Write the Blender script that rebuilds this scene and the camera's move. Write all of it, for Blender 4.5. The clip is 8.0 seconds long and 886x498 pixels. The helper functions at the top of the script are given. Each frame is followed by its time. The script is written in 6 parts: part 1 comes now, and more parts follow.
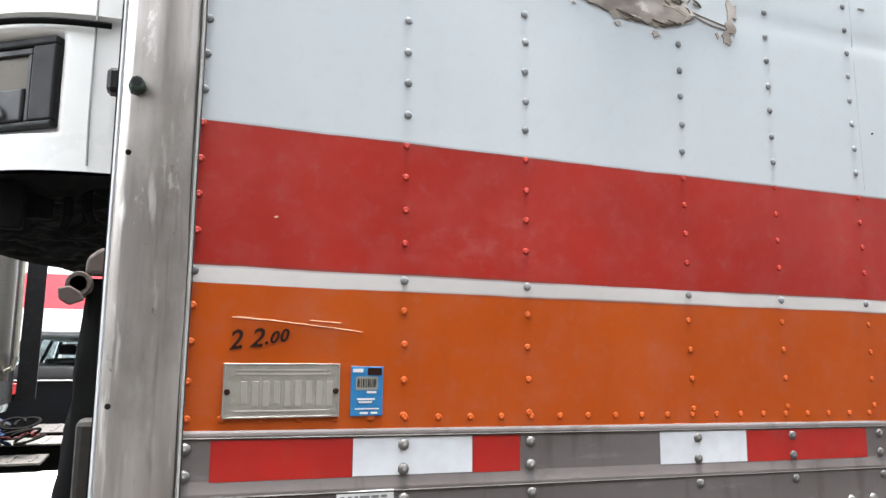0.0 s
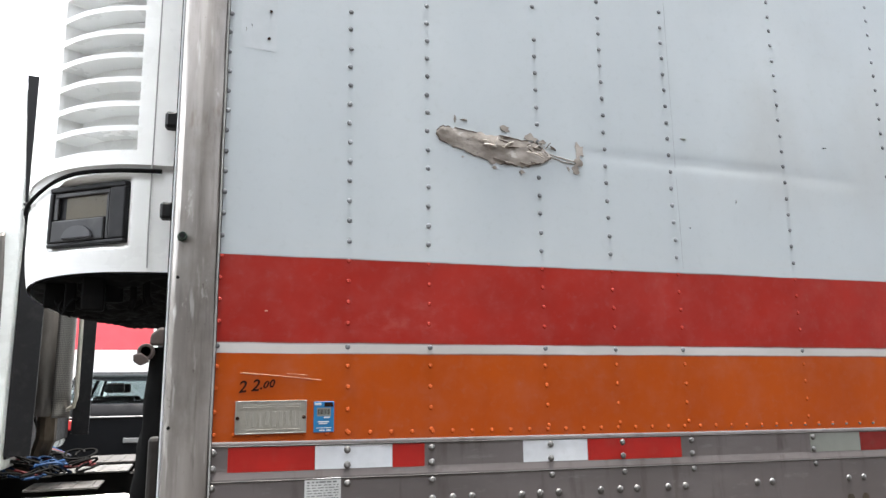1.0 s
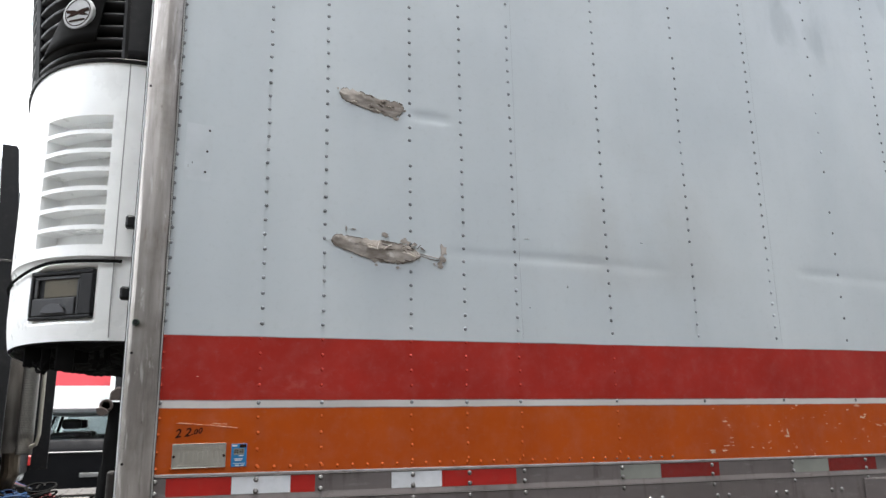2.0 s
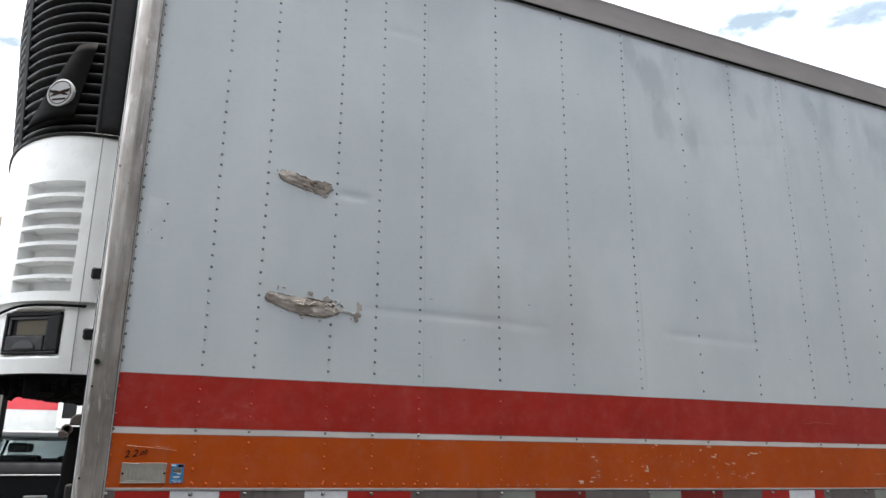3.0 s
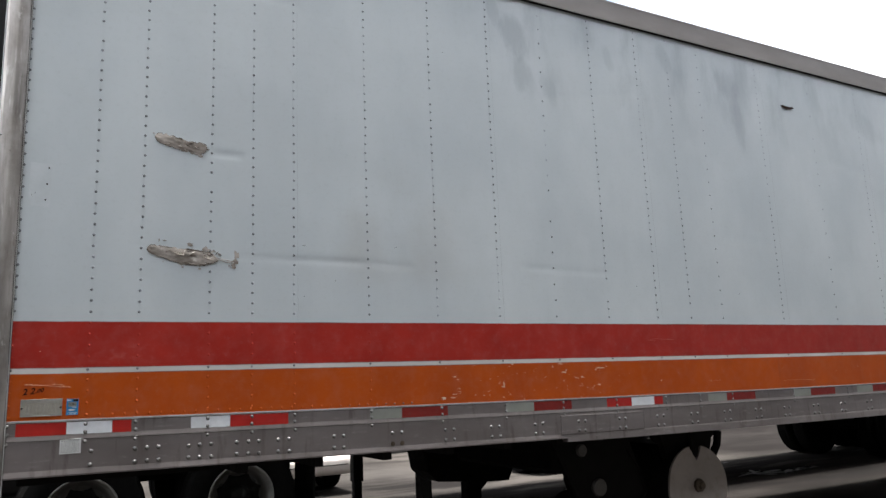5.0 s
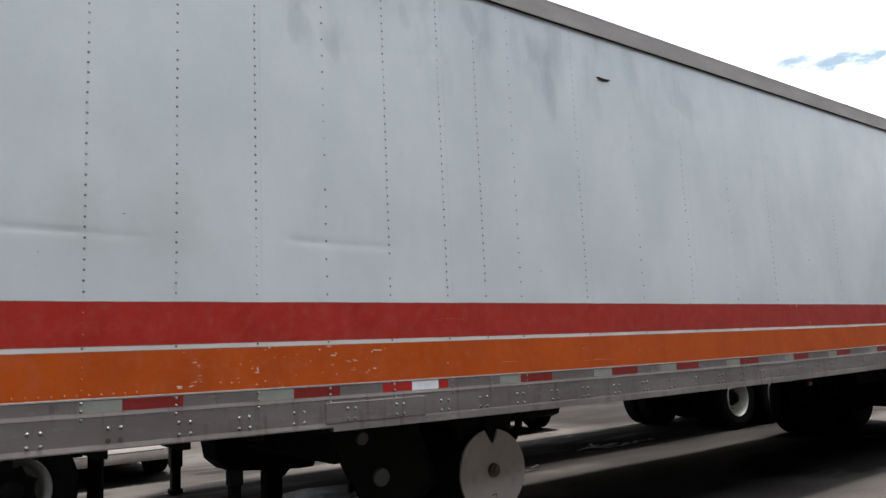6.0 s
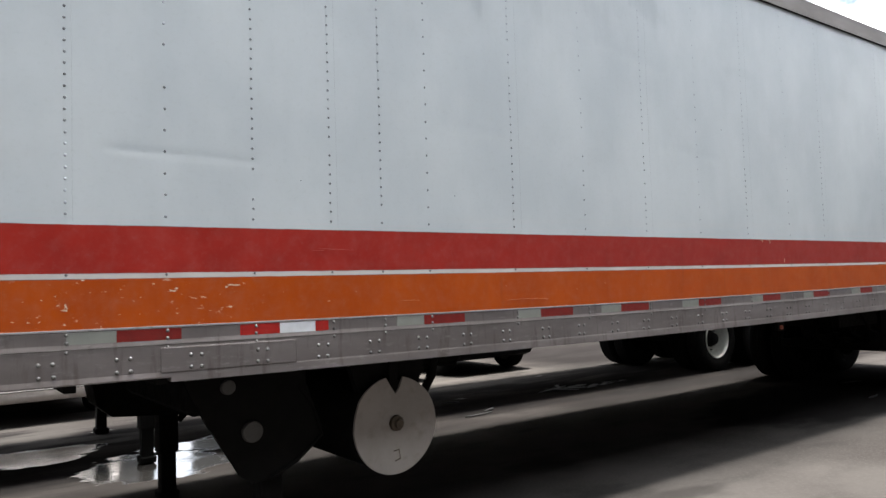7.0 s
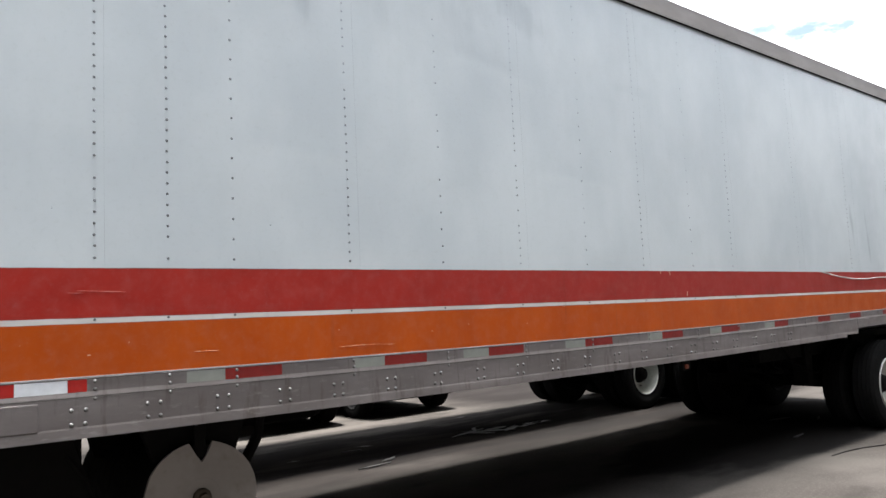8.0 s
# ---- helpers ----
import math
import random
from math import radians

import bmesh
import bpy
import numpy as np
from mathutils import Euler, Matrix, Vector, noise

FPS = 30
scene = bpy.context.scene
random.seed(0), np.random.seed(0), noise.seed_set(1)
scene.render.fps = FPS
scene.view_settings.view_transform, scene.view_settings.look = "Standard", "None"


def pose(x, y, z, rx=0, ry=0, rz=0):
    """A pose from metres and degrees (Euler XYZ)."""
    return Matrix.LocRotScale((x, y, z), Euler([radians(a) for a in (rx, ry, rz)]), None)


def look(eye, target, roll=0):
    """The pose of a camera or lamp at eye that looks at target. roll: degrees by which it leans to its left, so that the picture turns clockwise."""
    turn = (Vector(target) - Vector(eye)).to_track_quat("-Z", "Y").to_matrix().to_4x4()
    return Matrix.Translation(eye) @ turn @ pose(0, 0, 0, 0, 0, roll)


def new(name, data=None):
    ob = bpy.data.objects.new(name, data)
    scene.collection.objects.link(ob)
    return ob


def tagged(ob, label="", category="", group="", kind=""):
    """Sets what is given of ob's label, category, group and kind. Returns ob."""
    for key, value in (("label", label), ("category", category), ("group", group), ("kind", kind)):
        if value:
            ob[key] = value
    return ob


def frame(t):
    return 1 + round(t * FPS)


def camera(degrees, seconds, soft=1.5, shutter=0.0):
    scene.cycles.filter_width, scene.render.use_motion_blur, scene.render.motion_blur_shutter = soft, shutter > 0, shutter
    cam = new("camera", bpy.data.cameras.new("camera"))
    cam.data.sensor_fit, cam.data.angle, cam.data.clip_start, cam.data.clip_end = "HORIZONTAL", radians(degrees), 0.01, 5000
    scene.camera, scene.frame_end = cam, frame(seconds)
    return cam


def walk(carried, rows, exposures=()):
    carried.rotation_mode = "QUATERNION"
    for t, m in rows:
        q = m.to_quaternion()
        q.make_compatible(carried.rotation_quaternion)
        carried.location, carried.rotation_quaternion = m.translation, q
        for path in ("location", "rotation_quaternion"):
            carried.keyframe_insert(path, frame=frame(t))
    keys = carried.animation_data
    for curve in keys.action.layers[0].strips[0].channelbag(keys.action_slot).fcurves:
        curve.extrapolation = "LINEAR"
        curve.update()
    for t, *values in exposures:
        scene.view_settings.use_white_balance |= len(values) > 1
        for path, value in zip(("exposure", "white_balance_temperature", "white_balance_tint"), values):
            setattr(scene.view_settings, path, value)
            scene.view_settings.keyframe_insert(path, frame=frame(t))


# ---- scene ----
cam = camera(62.1, 8.0)

PATH = [
    (0, (-0.034, -1.036, 1.473), (0.678, 0.81, 1.766), 0.4),
    (0.5, (-0.022, -1.362, 1.483), (0.631, 0.498, 1.823), -0.1),
    (1, (-0.041, -1.739, 1.487), (0.588, 0.123, 1.858), -0.8),
    (1.5, (-0.026, -2.112, 1.499), (0.637, -0.268, 1.901), -0.6),
    (2, (-0.016, -2.463, 1.525), (0.695, -0.649, 1.975), -1.0),
    (2.2, (-0.037, -2.572, 1.521), (0.7, -0.774, 1.995), -1.0),
    (3.3, (-0.061, -3.229, 1.504), (0.743, -1.482, 2.054), 0.6),
    (3.5, (-0.108, -3.288, 1.513), (0.637, -1.517, 2.069), -0.7),
    (4, (-0.247, -3.428, 1.517), (0.533, -1.674, 2.076), -3.7),
    (4.2, (-0.295, -3.424, 1.443), (0.523, -1.683, 1.985), -3.8),
    (4.5, (-0.177, -3.544, 1.473), (0.632, -1.766, 1.901), -2.8),
    (4.7, (-0.140, -3.530, 1.425), (0.742, -1.785, 1.837), -3.5),
    (5, (0.097, -3.655, 1.462), (1.053, -1.936, 1.821), -2.3),
    (5.2, (0.235, -3.703, 1.464), (1.264, -2.023, 1.808), -2.4),
    (6.3, (1.249, -3.669, 1.502), (2.461, -2.096, 1.734), -2.2),
    (6.5, (1.445, -3.622, 1.5), (2.603, -1.998, 1.66), -1.7),
    (7, (1.932, -3.468, 1.486), (3.12, -1.863, 1.585), -1.8),
    (7.5, (2.414, -3.424, 1.508), (3.719, -1.916, 1.648), -2.2),
    (8, (2.923, -3.414, 1.524), (4.186, -1.874, 1.704), -2.6),
]
EXPOSURES = [(0.0, 3.52), (0.5, 3.31), (1.0, 3.20), (1.5, 3.04), (2.2, 2.74), (3.5, 2.46), (4.5, 2.38), (5.0, 2.48), (6.5, 2.73), (7.0, 2.87), (8.0, 3.03)]
walk(cam, [(t, look(eye, target, roll)) for t, eye, target, roll in PATH], EXPOSURES)

# ---- world, sun, exposure ----
SUN_TILT, SUN_AZ = 80.0, 200.0          # elevation and compass-like turn of the sun, degrees
world = bpy.data.worlds.new("sky")
scene.world = world
world.use_nodes = True
wt = world.node_tree
wt.nodes.clear()


def wn(kind, **props):
    n = wt.nodes.new(kind)
    for k, v in props.items():
        n.inputs[k].default_value = v
    return n


w_out = wn("ShaderNodeOutputWorld")
w_bg = wn("ShaderNodeBackground", Strength=1.0)
w_sky = wn("ShaderNodeTexSky")
w_sky.sky_type = "NISHITA"
w_sky.sun_disc = False
w_sky.sun_elevation = radians(SUN_TILT)
w_sky.sun_rotation = radians(SUN_AZ)
w_scale = wn("ShaderNodeMix")
w_scale.data_type = "RGBA"
w_scale.blend_type = "MULTIPLY"
w_scale.inputs[0].default_value = 1.0
w_scale.inputs[7].default_value = (0.078, 0.078, 0.078, 1)
w_co = wn("ShaderNodeTexCoord")
w_map = wn("ShaderNodeMapping")
w_map.inputs["Scale"].default_value = (1.0, 1.0, 1.7)
w_map.inputs["Location"].default_value = (0.35, 0.1, 0.0)
w_noise = wn("ShaderNodeTexNoise", Scale=2.3, Detail=7.0, Roughness=0.55)
w_ramp = wn("ShaderNodeValToRGB")
w_ramp.color_ramp.elements[0].position = 0.33
w_ramp.color_ramp.elements[1].position = 0.53
w_noise2 = wn("ShaderNodeTexNoise", Scale=5.0, Detail=5.0)
w_cr = wn("ShaderNodeValToRGB")
w_cr.color_ramp.elements[0].color = (0.57, 0.585, 0.60, 1)
w_cr.color_ramp.elements[1].color = (0.85, 0.862, 0.875, 1)
w_mix = wn("ShaderNodeMix")
w_mix.data_type = "RGBA"
wl = wt.links.new
wl(w_sky.outputs[0], w_scale.inputs[6])
wl(w_co.outputs["Generated"], w_map.inputs[0])
wl(w_map.outputs[0], w_noise.inputs["Vector"])
wl(w_map.outputs[0], w_noise2.inputs["Vector"])
wl(w_noise.outputs["Fac"], w_ramp.inputs[0])
wl(w_noise2.outputs["Fac"], w_cr.inputs[0])
wl(w_ramp.outputs[0], w_mix.inputs[0])
wl(w_scale.outputs[2], w_mix.inputs[6])
wl(w_cr.outputs[0], w_mix.inputs[7])
# gaps of pale blue between the clouds: direction, radius, depth
sky_now = w_mix.outputs[2]
w_flat = wn("ShaderNodeMapping")
w_flat.inputs["Scale"].default_value = (1.0, 1.0, 2.4)
wl(w_co.outputs["Generated"], w_flat.inputs[0])
w_wisp = wn("ShaderNodeTexNoise", Scale=17.0, Detail=6.0, Roughness=0.6)
wl(w_flat.outputs[0], w_wisp.inputs["Vector"])
GAPS = (
    ((0.652, 0.567, 0.503), 0.075, 0.95),
    ((0.731, 0.477, 0.489), 0.07, 0.9),
    ((0.7, 0.53, 0.478), 0.04, 0.6),
    ((-0.122, 0.858, 0.499), 0.062, 0.94),
    ((-0.144, 0.851, 0.505), 0.05, 0.97),
    ((-0.141, 0.883, 0.448), 0.05, 0.95),
    ((-0.102, 0.847, 0.522), 0.05, 0.93),
    ((0.337, 0.751, 0.569), 0.08, 0.75),
    ((0.86, 0.403, 0.314), 0.045, 0.99),
    ((0.871, 0.379, 0.314), 0.05, 0.99),
    ((0.883, 0.348, 0.314), 0.042, 0.985),
    ((0.856, 0.405, 0.323), 0.05, 0.95),
)
for way, size, depth in GAPS:
    far_ = wn("ShaderNodeVectorMath")
    far_.operation = "DISTANCE"
    far_.inputs[1].default_value = (way[0], way[1], way[2] * 2.4)
    wl(w_flat.outputs[0], far_.inputs[0])
    wob_ = wn("ShaderNodeMath")
    wob_.operation = "MULTIPLY_ADD"
    wob_.inputs[1].default_value = size * 2.6
    wob_.inputs[2].default_value = -size * 1.3
    wl(w_wisp.outputs["Fac"], wob_.inputs[0])
    sum_ = wn("ShaderNodeMath")
    wl(far_.outputs["Value"], sum_.inputs[0])
    wl(wob_.outputs[0], sum_.inputs[1])
    ease = wn("ShaderNodeMapRange")
    ease.interpolation_type = "SMOOTHSTEP"
    for k_, v_ in zip((1, 2, 3, 4), (size, size * 0.1, 0.0, depth)):
        ease.inputs[k_].default_value = v_
    wl(sum_.outputs[0], ease.inputs[0])
    gap = wn("ShaderNodeMix")
    gap.data_type = "RGBA"
    gap.inputs[7].default_value = (0.083, 0.108, 0.132, 1)
    wl(ease.outputs[0], gap.inputs[0])
    wl(sky_now, gap.inputs[6])
    sky_now = gap.outputs[2]
wl(sky_now, w_bg.inputs[0])
wl(w_bg.outputs[0], w_out.inputs[0])

sun = new("sun", bpy.data.lights.new("sun", "SUN"))
sun.data.energy = 3.8
sun.data.angle = radians(13.0)
sun.data.color = (1.0, 0.97, 0.92)
SUN_WAY = Vector((-0.05, -0.02, -1.0))     # the way the light goes
sun.rotation_euler = SUN_WAY.to_track_quat("-Z", "Y").to_euler()
sun.location = (4, -6, 12)

# ---- materials ----


class Mat:
    """A node material with a principled shader and a few shorthands."""

    def __init__(self, name, rough=0.6, metal=0.0, color=(0.5, 0.5, 0.5), spec=0.5):
        self.m = bpy.data.materials.new(name)
        self.m.use_nodes = True
        self.t = self.m.node_tree
        self.t.nodes.clear()
        self.out = self.t.nodes.new("ShaderNodeOutputMaterial")
        self.p = self.t.nodes.new("ShaderNodeBsdfPrincipled")
        self.t.links.new(self.p.outputs[0], self.out.inputs[0])
        self.set("Base Color", color)
        self.set("Roughness", rough)
        self.set("Metallic", metal)
        self.set("Specular IOR Level", spec)
        self.geo = None

    def set(self, key, v):
        s = self.p.inputs[key]
        if hasattr(v, "is_linked"):
            self.t.links.new(v, s)
        elif isinstance(v, tuple):
            s.default_value = (*v, 1)[:4] if len(v) == 3 else v
        else:
            s.default_value = v

    def pos(self):
        if self.geo is None:
            self.geo = self.t.nodes.new("ShaderNodeNewGeometry")
        return self.geo.outputs["Position"]

    def island(self):
        self.pos()
        return self.geo.outputs["Random Per Island"]

    def rand(self):
        return self.t.nodes.new("ShaderNodeObjectInfo").outputs["Random"]

    def xyz(self):
        n = self.t.nodes.new("ShaderNodeSeparateXYZ")
        self.t.links.new(self.pos(), n.inputs[0])
        return n.outputs

    def plug(self, sock, v):
        if hasattr(v, "is_linked"):
            self.t.links.new(v, sock)
        elif isinstance(v, tuple) and len(v) == 3 and sock.type == "RGBA":
            sock.default_value = (*v, 1)
        else:
            sock.default_value = v

    def math(self, op, a, b=0.0, c=None):
        n = self.t.nodes.new("ShaderNodeMath")
        n.operation = op
        self.plug(n.inputs[0], a)
        self.plug(n.inputs[1], b)
        if c is not None:
            self.plug(n.inputs[2], c)
        return n.outputs[0]

    def noise(self, scale, stretch=(1, 1, 1), detail=4.0, rough=0.55, shift=(0, 0, 0)):
        mp = self.t.nodes.new("ShaderNodeMapping")
        mp.inputs["Scale"].default_value = stretch
        mp.inputs["Location"].default_value = shift
        self.t.links.new(self.pos(), mp.inputs[0])
        n = self.t.nodes.new("ShaderNodeTexNoise")
        n.inputs["Scale"].default_value = scale
        n.inputs["Detail"].default_value = detail
        n.inputs["Roughness"].default_value = rough
        self.t.links.new(mp.outputs[0], n.inputs["Vector"])
        return n.outputs["Fac"]

    def ramp(self, v, lo, hi, a=0.0, b=1.0):
        n = self.t.nodes.new("ShaderNodeMapRange")
        n.interpolation_type = "SMOOTHSTEP"
        for k, x in zip((0, 1, 2, 3, 4), (v, lo, hi, a, b)):
            self.plug(n.inputs[k], x)
        return n.outputs[0]

    def mix(self, f, a, b, mode="MIX"):
        n = self.t.nodes.new("ShaderNodeMix")
        n.data_type = "RGBA"
        n.blend_type = mode
        self.plug(n.inputs[0], f)
        self.plug(n.inputs[6], a)
        self.plug(n.inputs[7], b)
        return n.outputs[2]

    def bump(self, h, strength=0.3, dist=0.01):
        n = self.t.nodes.new("ShaderNodeBump")
        n.inputs["Strength"].default_value = strength
        n.inputs["Distance"].default_value = dist
        self.t.links.new(h, n.inputs["Height"])
        self.t.links.new(n.outputs[0], self.p.inputs["Normal"])


def sheet_paint():
    """Painted aluminium skin: white with a red and an orange band, grime, streaks, chips and painted edge shade."""
    s = Mat("painted_skin", rough=0.38, spec=0.22)
    x, y, z = s.xyz()
    wob = s.math("MULTIPLY", s.math("SUBTRACT", s.noise(9, detail=2), 0.5), 0.004)
    zz = s.math("ADD", z, wob)
    zs = s.math("ADD", s.math("ADD", zz, 0.003), s.math("MULTIPLY", s.math("SINE", s.math("MULTIPLY", x, 0.2513)), 0.016))
    white = s.mix(s.ramp(s.noise(1.3, (1, 1, 0.6)), 0.3, 0.7), (0.395, 0.432, 0.452), (0.46, 0.497, 0.512))
    white = s.mix(s.math("MULTIPLY", s.ramp(s.noise(3.5, (2.2, 1, 0.28), 6), 0.52, 0.78), 0.06), white, (0.28, 0.30, 0.32))
    white = s.mix(s.math("MULTIPLY", s.ramp(s.noise(0.9, (1, 1, 1.2), 7, 0.62, (5, 0, 2)), 0.48, 0.68), 0.14), white, (0.33, 0.345, 0.35))
    # run-down dirt under the top rail, strongest in one stretch
    reg = s.math("MULTIPLY", s.ramp(x, 2.1, 2.7), s.ramp(x, 7.5, 5.0))
    reg = s.math("MULTIPLY", reg, s.ramp(z, 3.0, 3.7))
    smear = s.ramp(s.noise(1.9, (1.5, 1, 0.55), 5, shift=(3.1, 0, 0.4)), 0.47, 0.66)
    white = s.mix(s.math("MULTIPLY", s.math("MULTIPLY", reg, smear), 0.36), white, (0.16, 0.175, 0.20))
    for cx, cz, rx, rz, lean, deep in ((2.56, 3.82, 0.05, 0.12, 0.3, 0.6), (2.72, 3.67, 0.12, 0.15, 0.3, 0.8), (2.76, 3.42, 0.09, 0.16, 0.3, 0.65), (2.98, 3.34, 0.06, 0.14, 0.3, 0.5),
                                       (3.51, 3.66, 0.05, 0.10, 0.3, 0.4), (4.06, 3.76, 0.07, 0.12, 0.3, 0.5), (4.72, 3.66, 0.13, 0.13, 0.2, 0.55), (4.80, 3.38, 0.07, 0.26, 0.1, 0.65), (6.5, 3.55, 0.2, 0.14, 0.6, 0.4), (7.75, 3.22, 0.25, 0.05, -0.3, 0.15), (11.62, 2.35, 0.04, 0.22, 0.1, 0.8), (12.02, 2.2, 0.03, 0.3, 0.1, 0.7)):
        du = s.math("DIVIDE", s.math("SUBTRACT", s.math("SUBTRACT", x, cx), s.math("MULTIPLY", s.math("SUBTRACT", cz, z), lean)), rx)
        dv = s.math("DIVIDE", s.math("SUBTRACT", z, cz), rz)
        d = s.math("ADD", s.math("MULTIPLY", du, du), s.math("MULTIPLY", dv, dv))
        d = s.math("ADD", d, s.math("MULTIPLY", s.math("SUBTRACT", s.noise(7, (1.6, 1, 0.6), 5), 0.5), 3.0))
        white = s.mix(s.math("MULTIPLY", s.ramp(d, 1.4, 0.0), deep * 0.45), white, (0.18, 0.195, 0.22))
    # warm grime low in the middle
    reg2 = s.math("MULTIPLY", s.math("MULTIPLY", s.ramp(x, 1.1, 1.5), s.ramp(x, 2.6, 1.9)), s.math("MULTIPLY", s.ramp(z, 1.9, 2.1), s.ramp(z, 2.9, 2.3)))
    white = s.mix(s.math("MULTIPLY", s.math("MULTIPLY", reg2, s.ramp(s.noise(2.6), 0.35, 0.7)), 0.28), white, (0.30, 0.285, 0.26))
    fade = s.ramp(x, 1.0, 9.0)
    red = s.mix(s.ramp(s.noise(4), 0.3, 0.7), (0.245, 0.0142, 0.0088), (0.293, 0.0190, 0.0120))
    red = s.mix(s.math("MULTIPLY", fade, 0.6), red, (0.215, 0.021, 0.017))
    rub = s.math("MULTIPLY", s.math("MULTIPLY", s.ramp(x, 0.22, 0.42), s.ramp(x, 0.66, 0.50)), s.math("MULTIPLY", s.ramp(z, 1.60, 1.63), s.ramp(z, 1.73, 1.66)))
    scr = s.math("ADD", s.math("MULTIPLY", rub, s.ramp(s.noise(16, (1, 1, 1.5), 8, 0.65), 0.45, 0.72)), s.math("MULTIPLY", s.ramp(s.noise(7, (0.5, 1, 1.5), 8), 0.62, 0.76), 0.12))
    scr = s.math("MULTIPLY", scr, 0.42)
    red = s.mix(scr, red, (0.34, 0.09, 0.075))
    orange = s.mix(s.ramp(s.noise(3, (1, 1, 0.5)), 0.3, 0.7), (0.297, 0.0455, 0.0021), (0.342, 0.057, 0.0027))
    orange = s.mix(s.math("MULTIPLY", s.ramp(s.noise(6, (3, 1, 0.4), 6), 0.55, 0.75), 0.25), orange, (0.24, 0.040, 0.005))
    # paint chips, thick in one stretch of the orange
    near = s.math("MULTIPLY", s.ramp(x, 2.0, 2.25), s.ramp(x, 3.45, 3.2))
    chip = s.ramp(s.noise(30, (0.45, 1, 1.1), 6, 0.68), 0.60, 0.68)
    chip = s.math("MULTIPLY", chip, s.ramp(s.noise(3.3, shift=(0.4, 0, 0)), 0.43, 0.54))
    orange = s.mix(s.math("MULTIPLY", s.math("MULTIPLY", chip, near), 0.9), orange, (0.66, 0.50, 0.37))
    in_red = s.math("MULTIPLY", s.ramp(zs, 1.5975, 1.5985), s.ramp(zz, 1.7975, 1.7965))
    in_red = s.math("MULTIPLY", in_red, s.math("LESS_THAN", x, 12.96))
    in_or = s.ramp(zs, 1.5745, 1.5735)
    stripe = s.math("MULTIPLY", s.ramp(zs, 1.5735, 1.5745), s.ramp(zs, 1.5985, 1.5975))
    cream = s.mix(s.ramp(s.noise(6, (0.5, 1, 1), 6), 0.3, 0.7), (0.40, 0.385, 0.37), (0.49, 0.475, 0.46))
    # slanted red figure near the tail
    lean = s.math("ADD", x, s.math("MULTIPLY", z, 0.30))
    fig = s.math("MULTIPLY", s.math("GREATER_THAN", lean, 14.33), s.math("LESS_THAN", lean, 14.98))
    fig = s.math("MULTIPLY", fig, s.math("MULTIPLY", s.math("LESS_THAN", z, 3.82), s.math("GREATER_THAN", z, 2.1)))
    col = s.mix(in_red, white, red)
    col = s.mix(stripe, col, cream)
    col = s.mix(in_or, col, orange)
    col = s.mix(fig, col, red)
    # thin shadow lines painted along the stripe edges, and drips below the stripe
    for edge in (1.5985, 1.5735, 1.797):
        off = s.math("ABSOLUTE", s.math("SUBTRACT", zs if edge < 1.7 else zz, edge))
        line = s.math("MULTIPLY", s.ramp(off, 0.0042, 0.0012), s.ramp(s.noise(3.0, (0.7, 1, 1), 6, 0.6, (edge * 9, 0, 0)), 0.34, 0.62))
        col = s.mix(s.math("MULTIPLY", line, 0.55), col, (0.085, 0.045, 0.035))
    drip = s.math("MULTIPLY", s.ramp(s.noise(5.0, (1.6, 1, 0.12), 5, 0.6, (8, 0, 0)), 0.60, 0.74), s.ramp(x, 3.0, 5.5))
    drip = s.math("MULTIPLY", drip, s.math("LESS_THAN", z, 1.797))
    col = s.mix(s.math("MULTIPLY", drip, 0.4), col, (0.12, 0.03, 0.014))
    col = s.mix(s.math("MULTIPLY", s.ramp(s.noise(38, detail=8, rough=0.7), 0.5, 0.75), 0.10), col, (0.20, 0.19, 0.18))
    # faint dust film
    col = s.mix(s.math("MULTIPLY", s.ramp(s.noise(14, detail=8), 0.4, 0.8), 0.05), col, (0.38, 0.36, 0.33))
    s.set("Base Color", col)
    s.set("Roughness", s.ramp(s.noise(5, detail=6), 0.3, 0.7, 0.33, 0.5))
    s.bump(s.noise(2.2, (1.6, 1, 0.7), 3), 0.15, 0.01)
    return s.m


def rivet_paint():
    """Rivet heads: bare grey on the white and the thin stripe, paint over them on the bands."""
    s = Mat("rivet_head", rough=0.62, spec=0.25)
    x, y, z = s.xyz()
    grey = s.mix(s.ramp(s.noise(11, detail=2), 0.35, 0.65), (0.10, 0.105, 0.112), (0.18, 0.187, 0.197))
    grey = s.mix(s.ramp(x, 1.5, 2.4), grey, (0.105, 0.109, 0.116))
    over = s.ramp(s.noise(1.7, (2.5, 1, 0.8), 3, shift=(1.7, 0, 0.6)), 0.50, 0.62)
    over = s.math("MULTIPLY", over, s.ramp(x, 1.2, 2.6, 0.3, 1.0))
    high = s.math("MULTIPLY", s.ramp(z, 2.3, 3.3), s.ramp(x, 2.5, 6.0))
    over = s.math("MAXIMUM", over, high)
    over = s.math("MULTIPLY", over, s.math("GREATER_THAN", z, 1.8))
    grey = s.mix(s.math("MULTIPLY", over, 0.85), grey, (0.37, 0.40, 0.43))
    c = s.mix(s.math("MULTIPLY", s.math("GREATER_THAN", z, 1.60), s.math("LESS_THAN", z, 1.797)), grey, (0.275, 0.017, 0.008))
    zs = s.math("ADD", z, s.math("MULTIPLY", s.math("SINE", s.math("MULTIPLY", x, 0.2513)), 0.016))
    c = s.mix(s.math("MULTIPLY", s.math("GREATER_THAN", z, 1.37), s.math("LESS_THAN", zs, 1.570)), c, (0.335, 0.054, 0.0025))
    s.set("Base Color", c)
    return s.m


